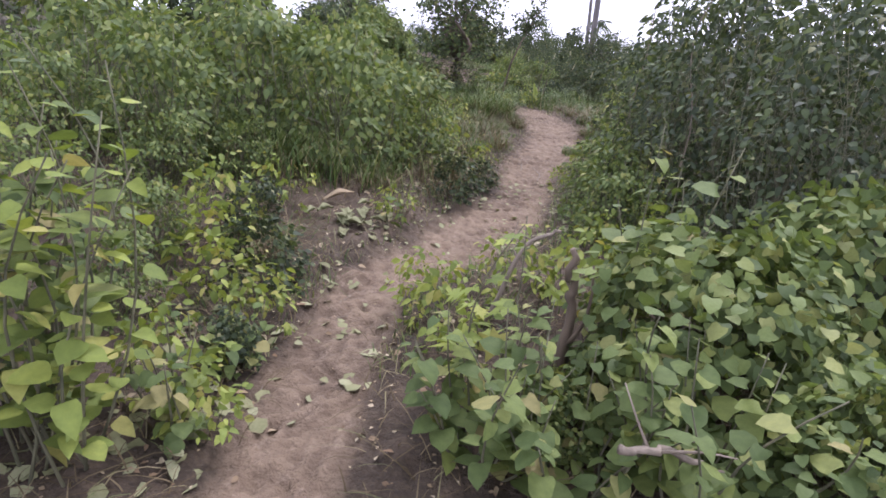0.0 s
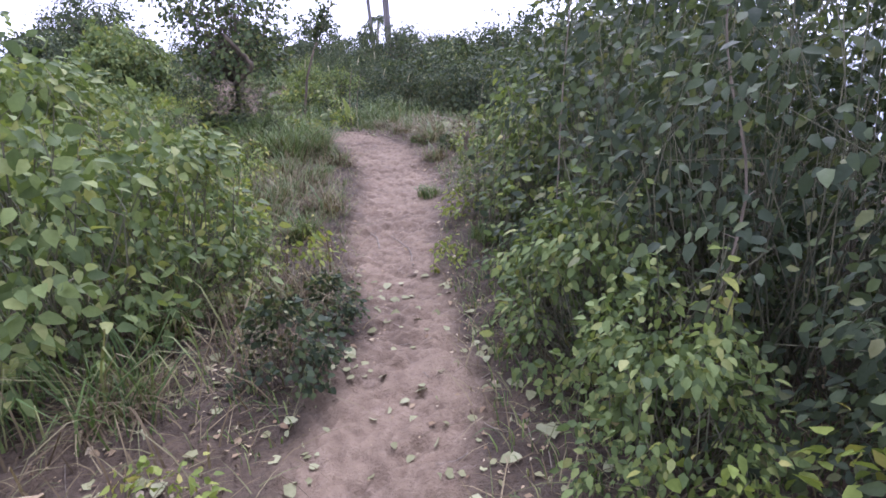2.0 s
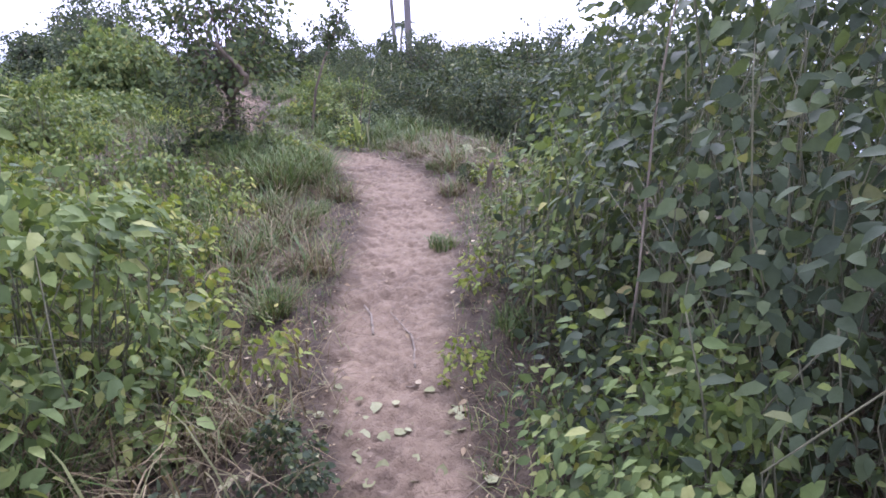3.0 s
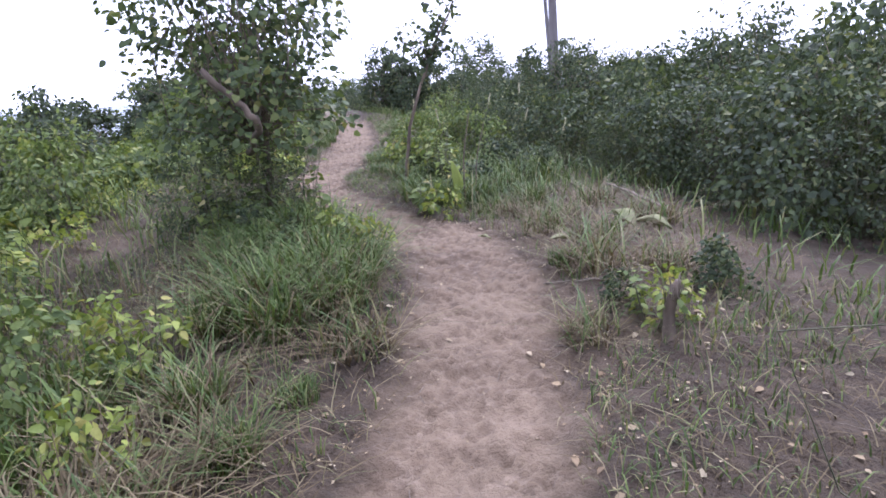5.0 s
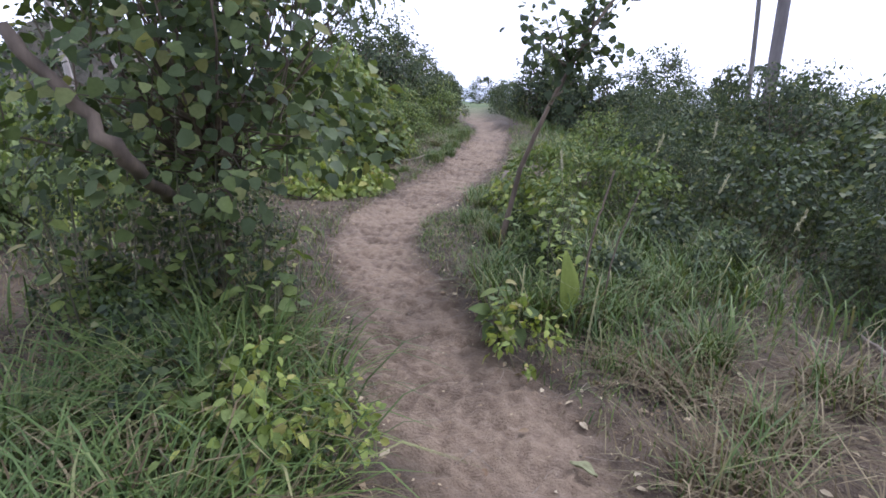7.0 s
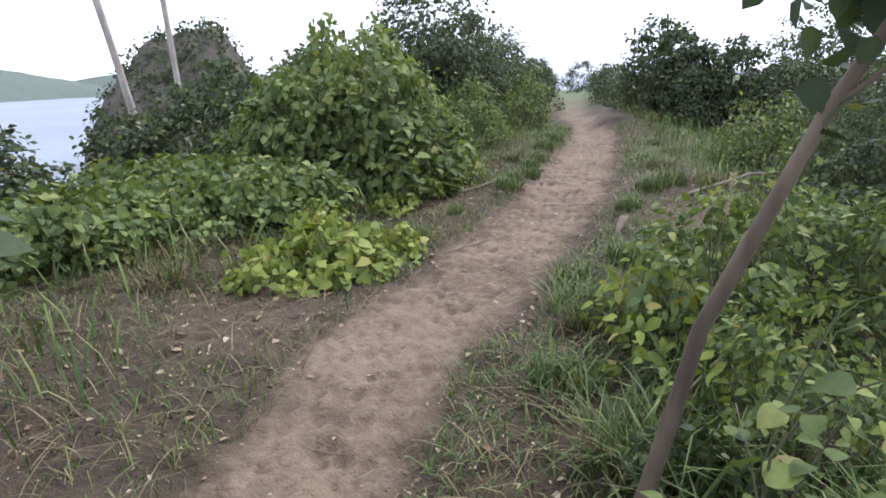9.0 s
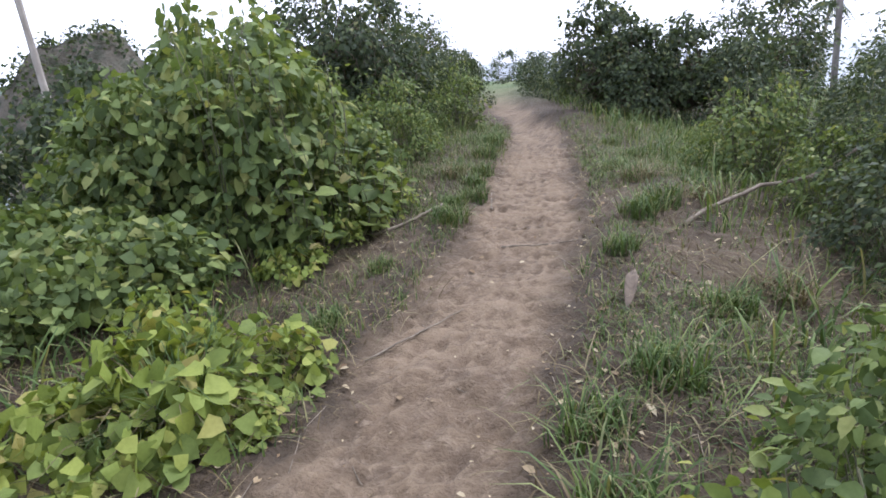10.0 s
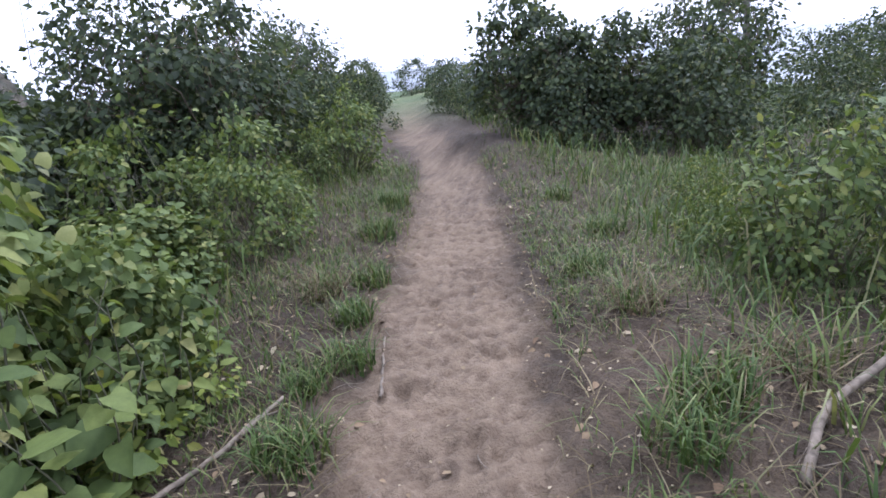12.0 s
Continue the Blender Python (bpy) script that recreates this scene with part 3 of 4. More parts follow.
# trees that stand against the sky, by the height of their tops
def skyline(ob, spots):
    for x, y, top, wide in spots:
        tall = (top - float(height(x, y))) / 2.75
        plant(ob, x, y, wide, rnd.uniform(0, 360), tall / wide)


skyline(crown_tree, [(0.2, 25.8, 2.3, 0.7), (0.85, 25.3, 2.5, 0.9), (1.75, 25.5, 2.45, 0.95), (2.45, 25.4, 1.9, 0.75), (3.2, 25.8, 1.3, 0.8), (-10.6, 23.0, 2.3, 1.7), (-9.8, 20.4, 1.6, 1.4), (4.1, 21.0, 2.45, 0.55), (5.3, 20.8, 2.35, 0.7),
                     (-4.7, 20.2, 2.35, 0.9), (-3.6, 22.6, 2.7, 1.05), (-2.95, 23.5, 2.1, 0.7), (-6.8, 21.2, 2.1, 1.3), (-8.6, 22.4, 2.8, 1.5), (-5.3, 22.0, 2.0, 1.1), (-6.3, 14.4, 3.0, 1.2), (-4.5, 13.5, 2.6, 1.1), (-7.6, 13.0, 2.9, 1.4), (-3.4, 14.6, 1.4, 0.7)])
skyline(tree, [(5.95, 20.6, 1.8, 0.55), (6.5, 19.3, 1.75, 0.8), (6.6, 18.0, 1.45, 0.8), (6.2, 16.2, 1.35, 0.8), (6.6, 15.2, 1.5, 0.8), (4.6, 22.4, 0.65, 0.8), (4.9, 13.2, 1.2, 0.6), (3.1, 21.3, 0.6, 0.6)])
many(thicket, [(2.75, 19.0, 0.62), (2.62, 18.3, 0.46), (2.9, 17.5, 0.5), (3.2, 19.9, 0.75), (2.95, 19.1, 0.55), (3.9, 18.9, 0.75), (3.0, 18.2, 0.42), (3.4, 16.9, 0.55), (2.9, 16.2, 0.45), (4.5, 14.6, 0.6), (4.7, 12.4, 0.5), (5.3, 11.4, 0.6), (3.9, 13.9, 0.4)])

# the vine mound and the straight
many(mound_vine, [(-1.9, 17.7, 1.25, 1.5), (-2.5, 18.3, 1.3, 1.75), (-2.6, 17.3, 1.1, 1.45), (-1.55, 18.5, 0.8, 1.3), (-3.1, 17.4, 1.05, 1.0), (-2.3, 19.6, 1.0, 0.8), (-3.7, 18.4, 1.1, 1.0), (-4.3, 17.5, 0.9, 0.9), (-3.5, 16.5, 0.6, 0.8)])
many(tall_tuft, [(-0.9, 15.5, 0.6), (-1.0, 15.25, 0.5)])
many(creeper, [(-0.95, 15.45, 0.95), (-0.75, 15.8, 0.7), (-1.1, 15.1, 0.7), (-1.15, 15.7, 0.6), (-0.6, 15.45, 0.4), (-1.3, 17.0, 0.5), (-1.35, 17.75, 0.5), (-2.7, 12.0, 1.2), (-3.4, 12.6, 1.3), (-1.9, 11.0, 0.8)])
many(light_bush, [(1.9, 19.7, 0.85), (1.55, 20.1, 0.55), (-2.3, 22.8, 0.8), (-1.9, 21.4, 0.5), (1.8, 21.5, 0.5)])
many(shrub, [(1.45, 15.05, 0.62), (1.9, 15.6, 0.6), (-1.7, 20.4, 0.6), (-2.4, 21.3, 0.8), (-2.0, 23.4, 0.75), (-2.6, 25.2, 0.8), (-2.9, 20.6, 0.9), (2.2, 18.6, 0.5)])
many(herb, [(1.3, 14.7, 1.2), (1.15, 15.0, 1.0), (-1.15, 18.1, 0.9), (-1.2, 17.5, 0.8), (-1.05, 18.4, 0.7), (1.7, 14.3, 1.3)])

many(hedge, [(6.9, 26.0, 0.75), (6.4, 24.2, 0.7), (8.2, 22.2, 0.8), (10.0, 30.0, 1.2), (12.0, 26.0, 1.1), (9.2, 24.2, 0.9), (14.0, 34.0, 1.4), (11.0, 38.0, 1.3), (16.0, 28.0, 1.4), (7.2, 32.0, 1.0), (12.0, 20.5, 1.2), (19.0, 36.0, 1.7), (15.0, 44.0, 1.8), (21.0, 46.0, 2.0), (8.0, 46.0, 1.5)])
many(ground_vine, [(rnd.uniform(-5.6, -1.9), rnd.uniform(14.2, 17.4), rnd.uniform(0.6, 1.1)) for k in range(64)])
many(ground_vine, [(rnd.uniform(-5.0, -2.4), rnd.uniform(10.5, 14.2), rnd.uniform(0.6, 1.0)) for k in range(26)])
many(herb, [(rnd.uniform(-4.5, -1.2), rnd.uniform(10.2, 17), rnd.uniform(0.6, 1.1)) for k in range(26)])
many(herb, [(rnd.uniform(-3.0, -0.1), rnd.uniform(6.0, 9.6), rnd.uniform(0.8, 1.3)) for k in range(22)])

# grass clumps one by one
many(tall_tuft, [(0.6, 11.3, 1.3), (0.8, 11.0, 1.15), (0.35, 11.1, 1.2), (0.75, 9.7, 1.15), (1.1, 9.95, 1.0), (0.9, 10.4, 1.2), (0.5, 10.1, 1.1), (0.7, 10.15, 1.2), (1.15, 10.4, 0.9), (0.35, 9.8, 1.0), (0.3, 10.6, 1.1), (1.2, 10.7, 0.6), (1.75, 12.75, 0.9), (2.1, 12.95, 0.9), (1.4, 13.3, 0.7), (2.5, 13.4, 0.9), (1.25, 14.1, 0.7), (0.65, 11.4, 0.8),
                 (0.15, 6.5, 0.9), (-0.2, 5.6, 0.9), (0.6, 7.0, 0.7), (0.5, 7.9, 0.7), (0.9, 8.6, 0.7), (0.6, 9.0, 0.8), (-1.1, 5.0, 1.1), (-1.6, 5.0, 1.1), (-0.9, 4.9, 0.8), (-2.1, 4.9, 1.1), (-1.9, 7.2, 1.2), (-0.7, 7.9, 1.0), (2.7, 12.6, 0.8), (3.1, 14.6, 0.9), (0.9, 15.0, 0.4)])
many(dry_tuft, [(2.75, 10.4, 0.9), (3.2, 10.3, 0.8), (2.6, 11.4, 0.8), (3.3, 12.4, 0.9), (2.3, 12.3, 0.7), (1.6, 17.0, 0.7), (1.4, 18.6, 0.7), (-1.6, 14.6, 0.7), (-2.0, 14.9, 0.8), (0.9, 19.1, 0.6), (-0.9, 19.5, 0.6)])
many(short_tuft, [(-0.52, 18.1, 0.9), (-0.5, 18.75, 0.9), (-0.62, 18.55, 0.7), (0.9, 18.1, 1.0), (1.05, 18.35, 1.1), (0.8, 17.4, 0.8), (-0.62, 19.2, 0.9), (-0.65, 19.7, 0.9), (0.75, 15.6, 0.9), (0.85, 15.2, 1.1), (1.0, 16.0, 1.0),
                  (0.7, 19.6, 0.8), (0.85, 20.4, 0.9), (-0.85, 20.6, 1.0), (-0.95, 21.6, 1.0), (0.6, 21.6, 0.9), (1.3, 16.7, 0.9), (-0.7, 17.1, 0.6), (-0.65, 16.3, 0.7), (-1.0, 15.2, 1.1), (0.95, 14.5, 1.0), (1.05, 9.0, 0.7), (1.9, 6.4, 0.8), (1.95, 8.0, 0.8), (2.6, 10.6, 0.8)])
many(dry_tuft, [(1.25, 9.5, 0.9), (1.05, 10.2, 0.8), (0.35, 5.9, 0.7), (0.6, 8.3, 0.9), (0.85, 7.6, 0.8), (2.55, 12.2, 0.8), (2.9, 11.9, 0.8), (2.5, 9.5, 0.7), (-0.3, 4.9, 0.7), (-0.75, 3.4, 0.7), (2.95, 11.0, 0.9), (3.6, 11.6, 1.0), (0.35, 7.4, 0.9)])


# ---- grass cover ----
def cover(name, label, n, box, length, width, mat, seed, clear=1.25, lean=0.5, patch=0.2):
    r = np.random.RandomState(seed)
    x, y = r.uniform(box[0], box[1], n), r.uniform(box[2], box[3], n)
    keep = (trail_gap(x, y) + 0.25 * waves(x, y, 5, 21) > clear) & (waves(x, y, 2.6, seed) > patch + r.normal(0, 0.35, n))
    for sx, sy, q in SOIL:
        keep &= (mat is grass_dry) | (np.hypot(x - sx, y - sy) > q * r.uniform(0.3, 1.1, n))
    x, y = x[keep], y[keep]
    pos = np.stack([x, y, height(x, y) - 0.01], 1)
    V, F = blades(r, pos, length, lean, width, 0.7)
    tagged(new(name, mesh_of(name, V, F, mat)), label, "grass", kind="stuff")


cover("grass", "short green grass on the ridge", 95000, (-3.6, 3.6, 2.2, 24), 0.11, 0.0033, grass_green, 61, patch=-0.35)
cover("verge_grass", "fresh short grass beside the straight path", 34000, (0.3, 2.6, 13.4, 24), 0.08, 0.003, grass_green, 67, 1.25, 0.8, -0.05)
cover("verge_grass", "green grass between the path and the vines", 9000, (-2.2, -0.3, 18.2, 25), 0.12, 0.0034, grass_green, 68, 1.5, 0.6, 0.1)
cover("bend_grass", "tall green grass inside the bend", 2600, (1.3, 3.2, 12.3, 15), 0.42, 0.0058, grass_green, 69, 1.45, 0.6, -0.1)
cover("foot_grass", "long fresh grass at the foot of a small tree", 1900, (0.1, 1.3, 10.2, 11.7), 0.4, 0.006, grass_green, 70, 1.3, 0.7, -0.5)
cover("dry_grass", "thin dry grass and straw on bare soil", 44000, (-2.6, 4.2, 1, 24), 0.1, 0.0028, grass_dry, 62, 1.0, 1.6, -0.9)
cover("tall_grass", "tall green grass on the bank", 15000, (-4.5, 0.3, 4.4, 9.4), 0.42, 0.0055, grass_green, 63, 2.6, 0.45, -0.1)
cover("bank_straw", "dry yellow stalks among the bank's weeds", 9000, (-4.0, 0.9, 4.4, 11), 0.36, 0.004, grass_dry, 66, 1.5, 0.6, -0.3)
cover("meadow_grass", "long wild grass beyond the bushes", 42000, (-8, 8, 10, 38), 0.34, 0.007, grass_green, 64, 3.2, 0.5, -0.4)
cover("bank_grass", "tufted grass on the shaded side", 12000, (1.2, 4.5, 7.5, 26), 0.2, 0.005, grass_green, 65, 2.2, 0.5, 0.1)


# ---- litter ----
def litter(name, label, n, box, size, shape, mat, seed, on_path=0.3, category="leaf litter"):
    """Fallen leaves that lie flat, fewer on the path."""
    r = np.random.RandomState(seed)
    x, y = r.uniform(box[0], box[1], n), r.uniform(box[2], box[3], n)
    g = trail_gap(x, y)
    keep = (r.uniform(0, 1, n) < np.where(g < 1, on_path, 1)) & (g < 6)
    x, y = x[keep], y[keep]
    a, m = r.uniform(0, 6.283, len(x)), len(x)
    pos = np.stack([x, y, height(x, y) + r.uniform(0.004, 0.014, m)], 1)
    way = np.stack([np.cos(a), np.sin(a), r.normal(0, 0.12, m)], 1)
    up = np.array([0, 0, 1.0]) + r.normal(0, 0.25, (m, 3))
    V, F = leaf_cloud(pos, way, up, size * r.uniform(0.5, 1.3, m), shape)
    tagged(new(name, mesh_of(name, V, F, mat)), label, category, kind="stuff")


litter("dead_leaf_litter", "scattered brown dead leaves on the soil", 5200, (-2.5, 3.5, 1, 24), 0.045, OVATE, leaf_dead, 71, 0.12)
litter("wilted_leaf_litter", "fallen grey-green leaves on the path edge", 420, (-0.4, 1.4, 3.6, 6.2), 0.055, ROUND, leaf_pale, 72, 0.6)
litter("green_leaf_litter", "fallen leaves beside the start of the path", 260, (-0.9, 0.1, 1.2, 3.4), 0.07, ROUND, leaf_pale, 73, 0.35)
litter("leaf_crumbs", "small broken bits of dry leaf on the path", 14000, (-2, 3, 1, 24), 0.018, SPRAY, leaf_dead, 74, 0.3)


def sticks(name, label, n, box, length, rad, seed):
    r = np.random.RandomState(seed)
    pieces = []
    while len(pieces) < n:
        x, y = r.uniform(box[0], box[1]), r.uniform(box[2], box[3])
        g = float(trail_gap(np.array([x]), np.array([y]))[0])
        if g > 4 or (g < 0.9 and r.uniform() < 0.6):
            continue
        a, L = r.uniform(0, 6.283), length * r.uniform(0.4, 1.6)
        dx, dy = 0.5 * L * np.cos(a), 0.5 * L * np.sin(a)
        z0, z1 = float(height(x - dx, y - dy)), float(height(x + dx, y + dy))
        line = bent((x - dx, y - dy, z0 + rad), (x + dx, y + dy, z1 + rad * 2), 0.06, r)
        line[:, 2] = height(line[:, 0], line[:, 1]) + rad * r.uniform(0.6, 2.4)
        pieces.append(tube(line, np.linspace(rad, rad * 0.5, 5), 4))
    tagged(new(name, raw_mesh(name, pieces, dead_wood)), label, "twigs", kind="stuff")


sticks("twig_litter", "thin dry twigs strewn over the soil", 520, (-1.8, 3.4, 2, 23), 0.16, 0.0028, 81)


# ---- plants whose leaves can be told apart ----
def shared_leaf(shape, mat, name="leaf"):
    return mesh_of(name, shape[0], shape[1], mat)


def lobed_shape():
    """A broad leaf with five pointed lobes."""
    v, f = [(0, 0.12, 0)], []
    tips = [(-150, 0.3), (-122, 0.25), (-92, 0.55), (-62, 0.34), (-40, 0.62), (-16, 0.4), (0, 0.95)]
    tips = tips + [(-a, q) for a, q in tips[-2::-1]]
    for a, q in tips:
        v.append((q * math.sin(radians(a)) * 0.9, 0.12 + q * math.cos(radians(a)), 0.05 * abs(math.sin(radians(2 * a))) - 0.22 * q * q))
    f = [(0, i + 1, i) for i in range(1, len(tips))]
    return np.array(v, float), np.array(f)


LOBED = lobed_shape()


def leafy(name, label, x, y, h, rad, stems, leaves, size, shape, mat, seed, lean=(0, 0), category="plant", start=0.15):
    """A plant of separate stems, each bearing separate leaves."""
    r = np.random.RandomState(seed)
    root = tagged(new(name), label, category)
    root.location = (x, y, float(height(x, y)))
    kinds = [shared_leaf(shape, mat), shared_leaf((shape[0] * np.array([0.85, 1, 1.6]), shape[1]), mat), shared_leaf((shape[0] * np.array([1.1, 0.95, 0.4]), shape[1]), mat)]
    for k in range(stems):
        a, q = r.uniform(0, 6.283), rad * np.sqrt(r.uniform(0.1, 1))
        hh = h * r.uniform(0.55, 1.05)
        b = np.array([0.35 * q * np.cos(a), 0.35 * q * np.sin(a), -0.03])
        e = np.array([q * np.cos(a) + lean[0] * hh, q * np.sin(a) + lean[1] * hh, hh])
        line = bent(b, e, 0.08, r, 7)
        V, F = tube(line, np.linspace(0.006, 0.002, 7), 5)
        part("stem", raw_mesh("stem", [(V, F)], twig_mat), root)
        for i in range(leaves):
            s = start + (1 - start) * (i + r.uniform(0, 0.8)) / leaves
            p = np.array([np.interp(s, np.linspace(0, 1, 7), line[:, c]) for c in range(3)])
            turn = i * 2.4 + r.uniform(-0.5, 0.5)
            d = Vector((math.cos(turn), math.sin(turn), r.uniform(-0.45, 0.35))).normalized()
            u = (Vector((0, 0, 1)) + Vector(r.normal(0, 0.3, 3).tolist())).normalized()
            sx = d.cross(u).normalized()
            m = Matrix((sx, d, sx.cross(d))).transposed().to_4x4()
            sz = size * r.uniform(0.6, 1.2) * (1.0 if s < 0.85 else 0.65)
            lf = new("leaf", kinds[r.randint(3)])
            lf.parent = root
            lf.matrix_basis = Matrix.Translation(Vector(p.tolist()) + d * 0.02) @ m @ Matrix.Scale(sz, 4)
    return root


leafy("yellow_leaved_plant", "tall weed with broad yellow-green leaves beside the path", -0.76, 1.42, 1.42, 0.3, 13, 18, 0.09, FINE_ROUND, leaf_yellow, 201)
leafy("yellow_leaved_plant", "tall weed with broad green leaves beside the path", -0.98, 1.6, 1.2, 0.36, 12, 17, 0.09, FINE_ROUND, leaf_one, 202)
leafy("vine_clump", "tangle of heart-leaved vine at the path's edge", 0.55, 1.75, 0.6, 0.3, 14, 13, 0.08, FINE_HEART, leaf_one, 203)
leafy("vine_clump", "tangle of heart-leaved vine over dry stems", 0.85, 1.65, 0.6, 0.36, 14, 12, 0.08, FINE_HEART, leaf_one, 204)
leafy("lobed_leaf_plant", "young plant with bright lobed leaves", 0.5, 2.05, 0.78, 0.16, 4, 8, 0.13, LOBED, leaf_yellow, 205)
leafy("vine_clump", "trailing vine with rounded green leaves", 1.2, 1.6, 0.7, 0.42, 14, 12, 0.085, FINE_HEART, leaf_one, 206)
leafy("vine_clump", "vine shoots climbing out of the bushes", 1.2, 2.35, 1.15, 0.35, 6, 12, 0.1, FINE_HEART, leaf_one, 216)
leafy("lobed_leaf_plant", "low plant with pale lobed leaves beside dark bushes", 1.55, 3.3, 0.4, 0.2, 5, 7, 0.13, LOBED, leaf_yellow, 207)
leafy("bright_leaved_shrub", "shrub shoots with bright oval leaves", 1.72, 4.15, 0.75, 0.3, 9, 10, 0.075, FINE_OVATE, leaf_yellow, 208)
leafy("bright_leaved_shrub", "shrub shoots with fresh oval leaves against dark bush", 1.75, 4.75, 0.95, 0.3, 8, 11, 0.075, FINE_OVATE, leaf_one, 209)
leafy("cassava_seedling", "low seedling with narrow fingered leaves", 1.42, 4.1, 0.3, 0.12, 4, 6, 0.13, LOBED, leaf_one, 210)
leafy("bright_leaved_plant", "leafy yellow-green weed by the path", 0.28, 9.3, 0.5, 0.22, 7, 9, 0.085, FINE_OVATE, leaf_yellow, 211)
leafy("broad_leaved_plant", "broad-leaved plant with green and yellowing leaves", 1.4, 14.95, 0.62, 0.3, 8, 9, 0.12, FINE_ROUND, leaf_one, 212)
leafy("broad_leaved_plant", "broad-leaved shrub with fresh yellow-green tips", 1.65, 15.25, 0.7, 0.3, 7, 9, 0.1, FINE_OVATE, leaf_yellow, 213)
leafy("hanging_vine", "leafy vine shoots at the foot of the mound", -1.25, 18.0, 0.8, 0.32, 12, 13, 0.095, FINE_OVATE, leaf_one, 214)
leafy("broad_leaved_plant", "drooping broad leaves under tall grass", 1.62, 12.35, 0.34, 0.2, 6, 7, 0.11, FINE_ROUND, leaf_one, 215)
leafy("fresh_bush", "bushy light green shrub with upright leafy shoots", 1.95, 19.75, 0.95, 0.5, 22, 14, 0.085, FINE_OVATE, leaf_one, 220)
leafy("mound_shoots", "broad fresh leaves at the foot of the vine mound", -1.2, 17.75, 0.75, 0.36, 12, 10, 0.13, FINE_HEART, leaf_one, 221)
leafy("mound_shoots", "low broad-leaved shoots beside a fallen stick", -1.2, 18.35, 0.5, 0.3, 9, 8, 0.12, FINE_OVATE, leaf_one, 222)
leafy("mound_shoots", "heart-leaved shoots standing out of the vine mound", -1.35, 17.3, 1.0, 0.4, 11, 11, 0.12, FINE_HEART, leaf_one, 223)
leafy("bend_herb", "light green broad-leaved herb among tall grass", 1.95, 13.1, 0.75, 0.3, 9, 10, 0.085, FINE_OVATE, leaf_yellow, 224)
leafy("bend_herb", "leafy green herb in tall grass by the bend", 1.6, 13.6, 0.85, 0.34, 10, 11, 0.085, FINE_ROUND, leaf_one, 225)
leafy("foot_weed", "broad round leaves at the foot of a small tree", 0.75, 10.95, 0.4, 0.3, 10, 8, 0.1, FINE_ROUND, leaf_one, 226)
leafy("foot_weed", "fresh green weed trailing onto the path", 1.05, 10.75, 0.32, 0.3, 10, 8, 0.085, FINE_OVATE, leaf_one, 227)
leafy("stump_shrub", "small feathery shrub sprouting behind a stump", 2.85, 9.5, 0.38, 0.2, 9, 11, 0.06, FINE_OVATE, leaf_one, 228)
leafy("slender_shrub", "slender upright shrub with fresh light leaves before dark bushes", 1.98, 6.0, 1.25, 0.25, 7, 16, 0.065, FINE_OVATE, leaf_yellow, 229)
leafy("slender_shrub", "slender shrub with light green leaves on thin stems", 2.1, 6.7, 1.45, 0.3, 8, 17, 0.065, FINE_OVATE, leaf_one, 230)
leafy("slender_shrub", "slender shrub with yellow-green shoot tips", 2.05, 5.4, 1.15, 0.25, 7, 14, 0.07, FINE_OVATE, leaf_one, 231)
leafy("tree_foot_vine", "round-leaved vine climbing a small tree's trunk", 0.2, 11.65, 1.1, 0.3, 14, 13, 0.085, FINE_ROUND, leaf_one, 232)
leafy("tree_foot_vine", "broad-leaved vine tangle beside a small tree", 0.55, 11.6, 0.8, 0.28, 12, 11, 0.08, FINE_ROUND, leaf_one, 239)
leafy("tree_foot_vine", "round-leaved vine on the shaded side of the trunk", -0.15, 11.4, 0.9, 0.3, 12, 11, 0.085, FINE_ROUND, leaf_one, 233)
leafy("mound_shoots", "light leafy shoots on top of the vine mound", -2.0, 17.3, 1.75, 0.55, 14, 14, 0.11, FINE_OVATE, leaf_one, 234)
leafy("mound_shoots", "light leafy shoots at the side of the vine mound", -1.5, 17.6, 1.35, 0.4, 12, 13, 0.11, FINE_OVATE, leaf_one, 235)
leafy("bank_weed", "light green weed with upright leaves on the grassy bank", -0.15, 6.3, 0.6, 0.25, 8, 10, 0.075, FINE_OVATE, leaf_yellow, 236)
leafy("bank_weed", "fresh leafy weed among the bank's tall grass", -0.6, 6.6, 0.65, 0.25, 8, 10, 0.08, FINE_OVATE, leaf_one, 237)
leafy("bank_weed", "yellow-green weed in the corner of the grassy bank", 0.15, 5.9, 0.35, 0.2, 7, 8, 0.08, FINE_OVATE, leaf_yellow, 238)
leafy("young_weed", "small green weed under the tall plants", -0.55, 1.75, 0.45, 0.2, 7, 9, 0.075, FINE_ROUND, leaf_one, 218)
leafy("young_weed", "wilting weed at the path edge", -0.5, 2.15, 0.3, 0.18, 6, 8, 0.07, FINE_ROUND, leaf_one, 219)
leafy("bright_leaved_plant", "small weed with paired leaves on bare soil", -0.05, 4.05, 0.24, 0.1, 3, 6, 0.08, FINE_OVATE, leaf_one, 217)


# ---- poles and palms ----
def pole(name, label, x, y, h, r0, mat, lean=(0, 0)):
    z = float(height(x, y))
    rr = np.random.RandomState(3)
    line = bent((0, 0, -0.3), (lean[0], lean[1], h), 0.006, rr, 14)
    rad = np.linspace(r0, r0 * 0.75, 14) * rr.uniform(0.97, 1.03, 14)
    ob = new(name, raw_mesh(name, [tube(line, rad, 14)], mat))
    ob.location = (x, y, z)
    return tagged(ob, label, "pole")


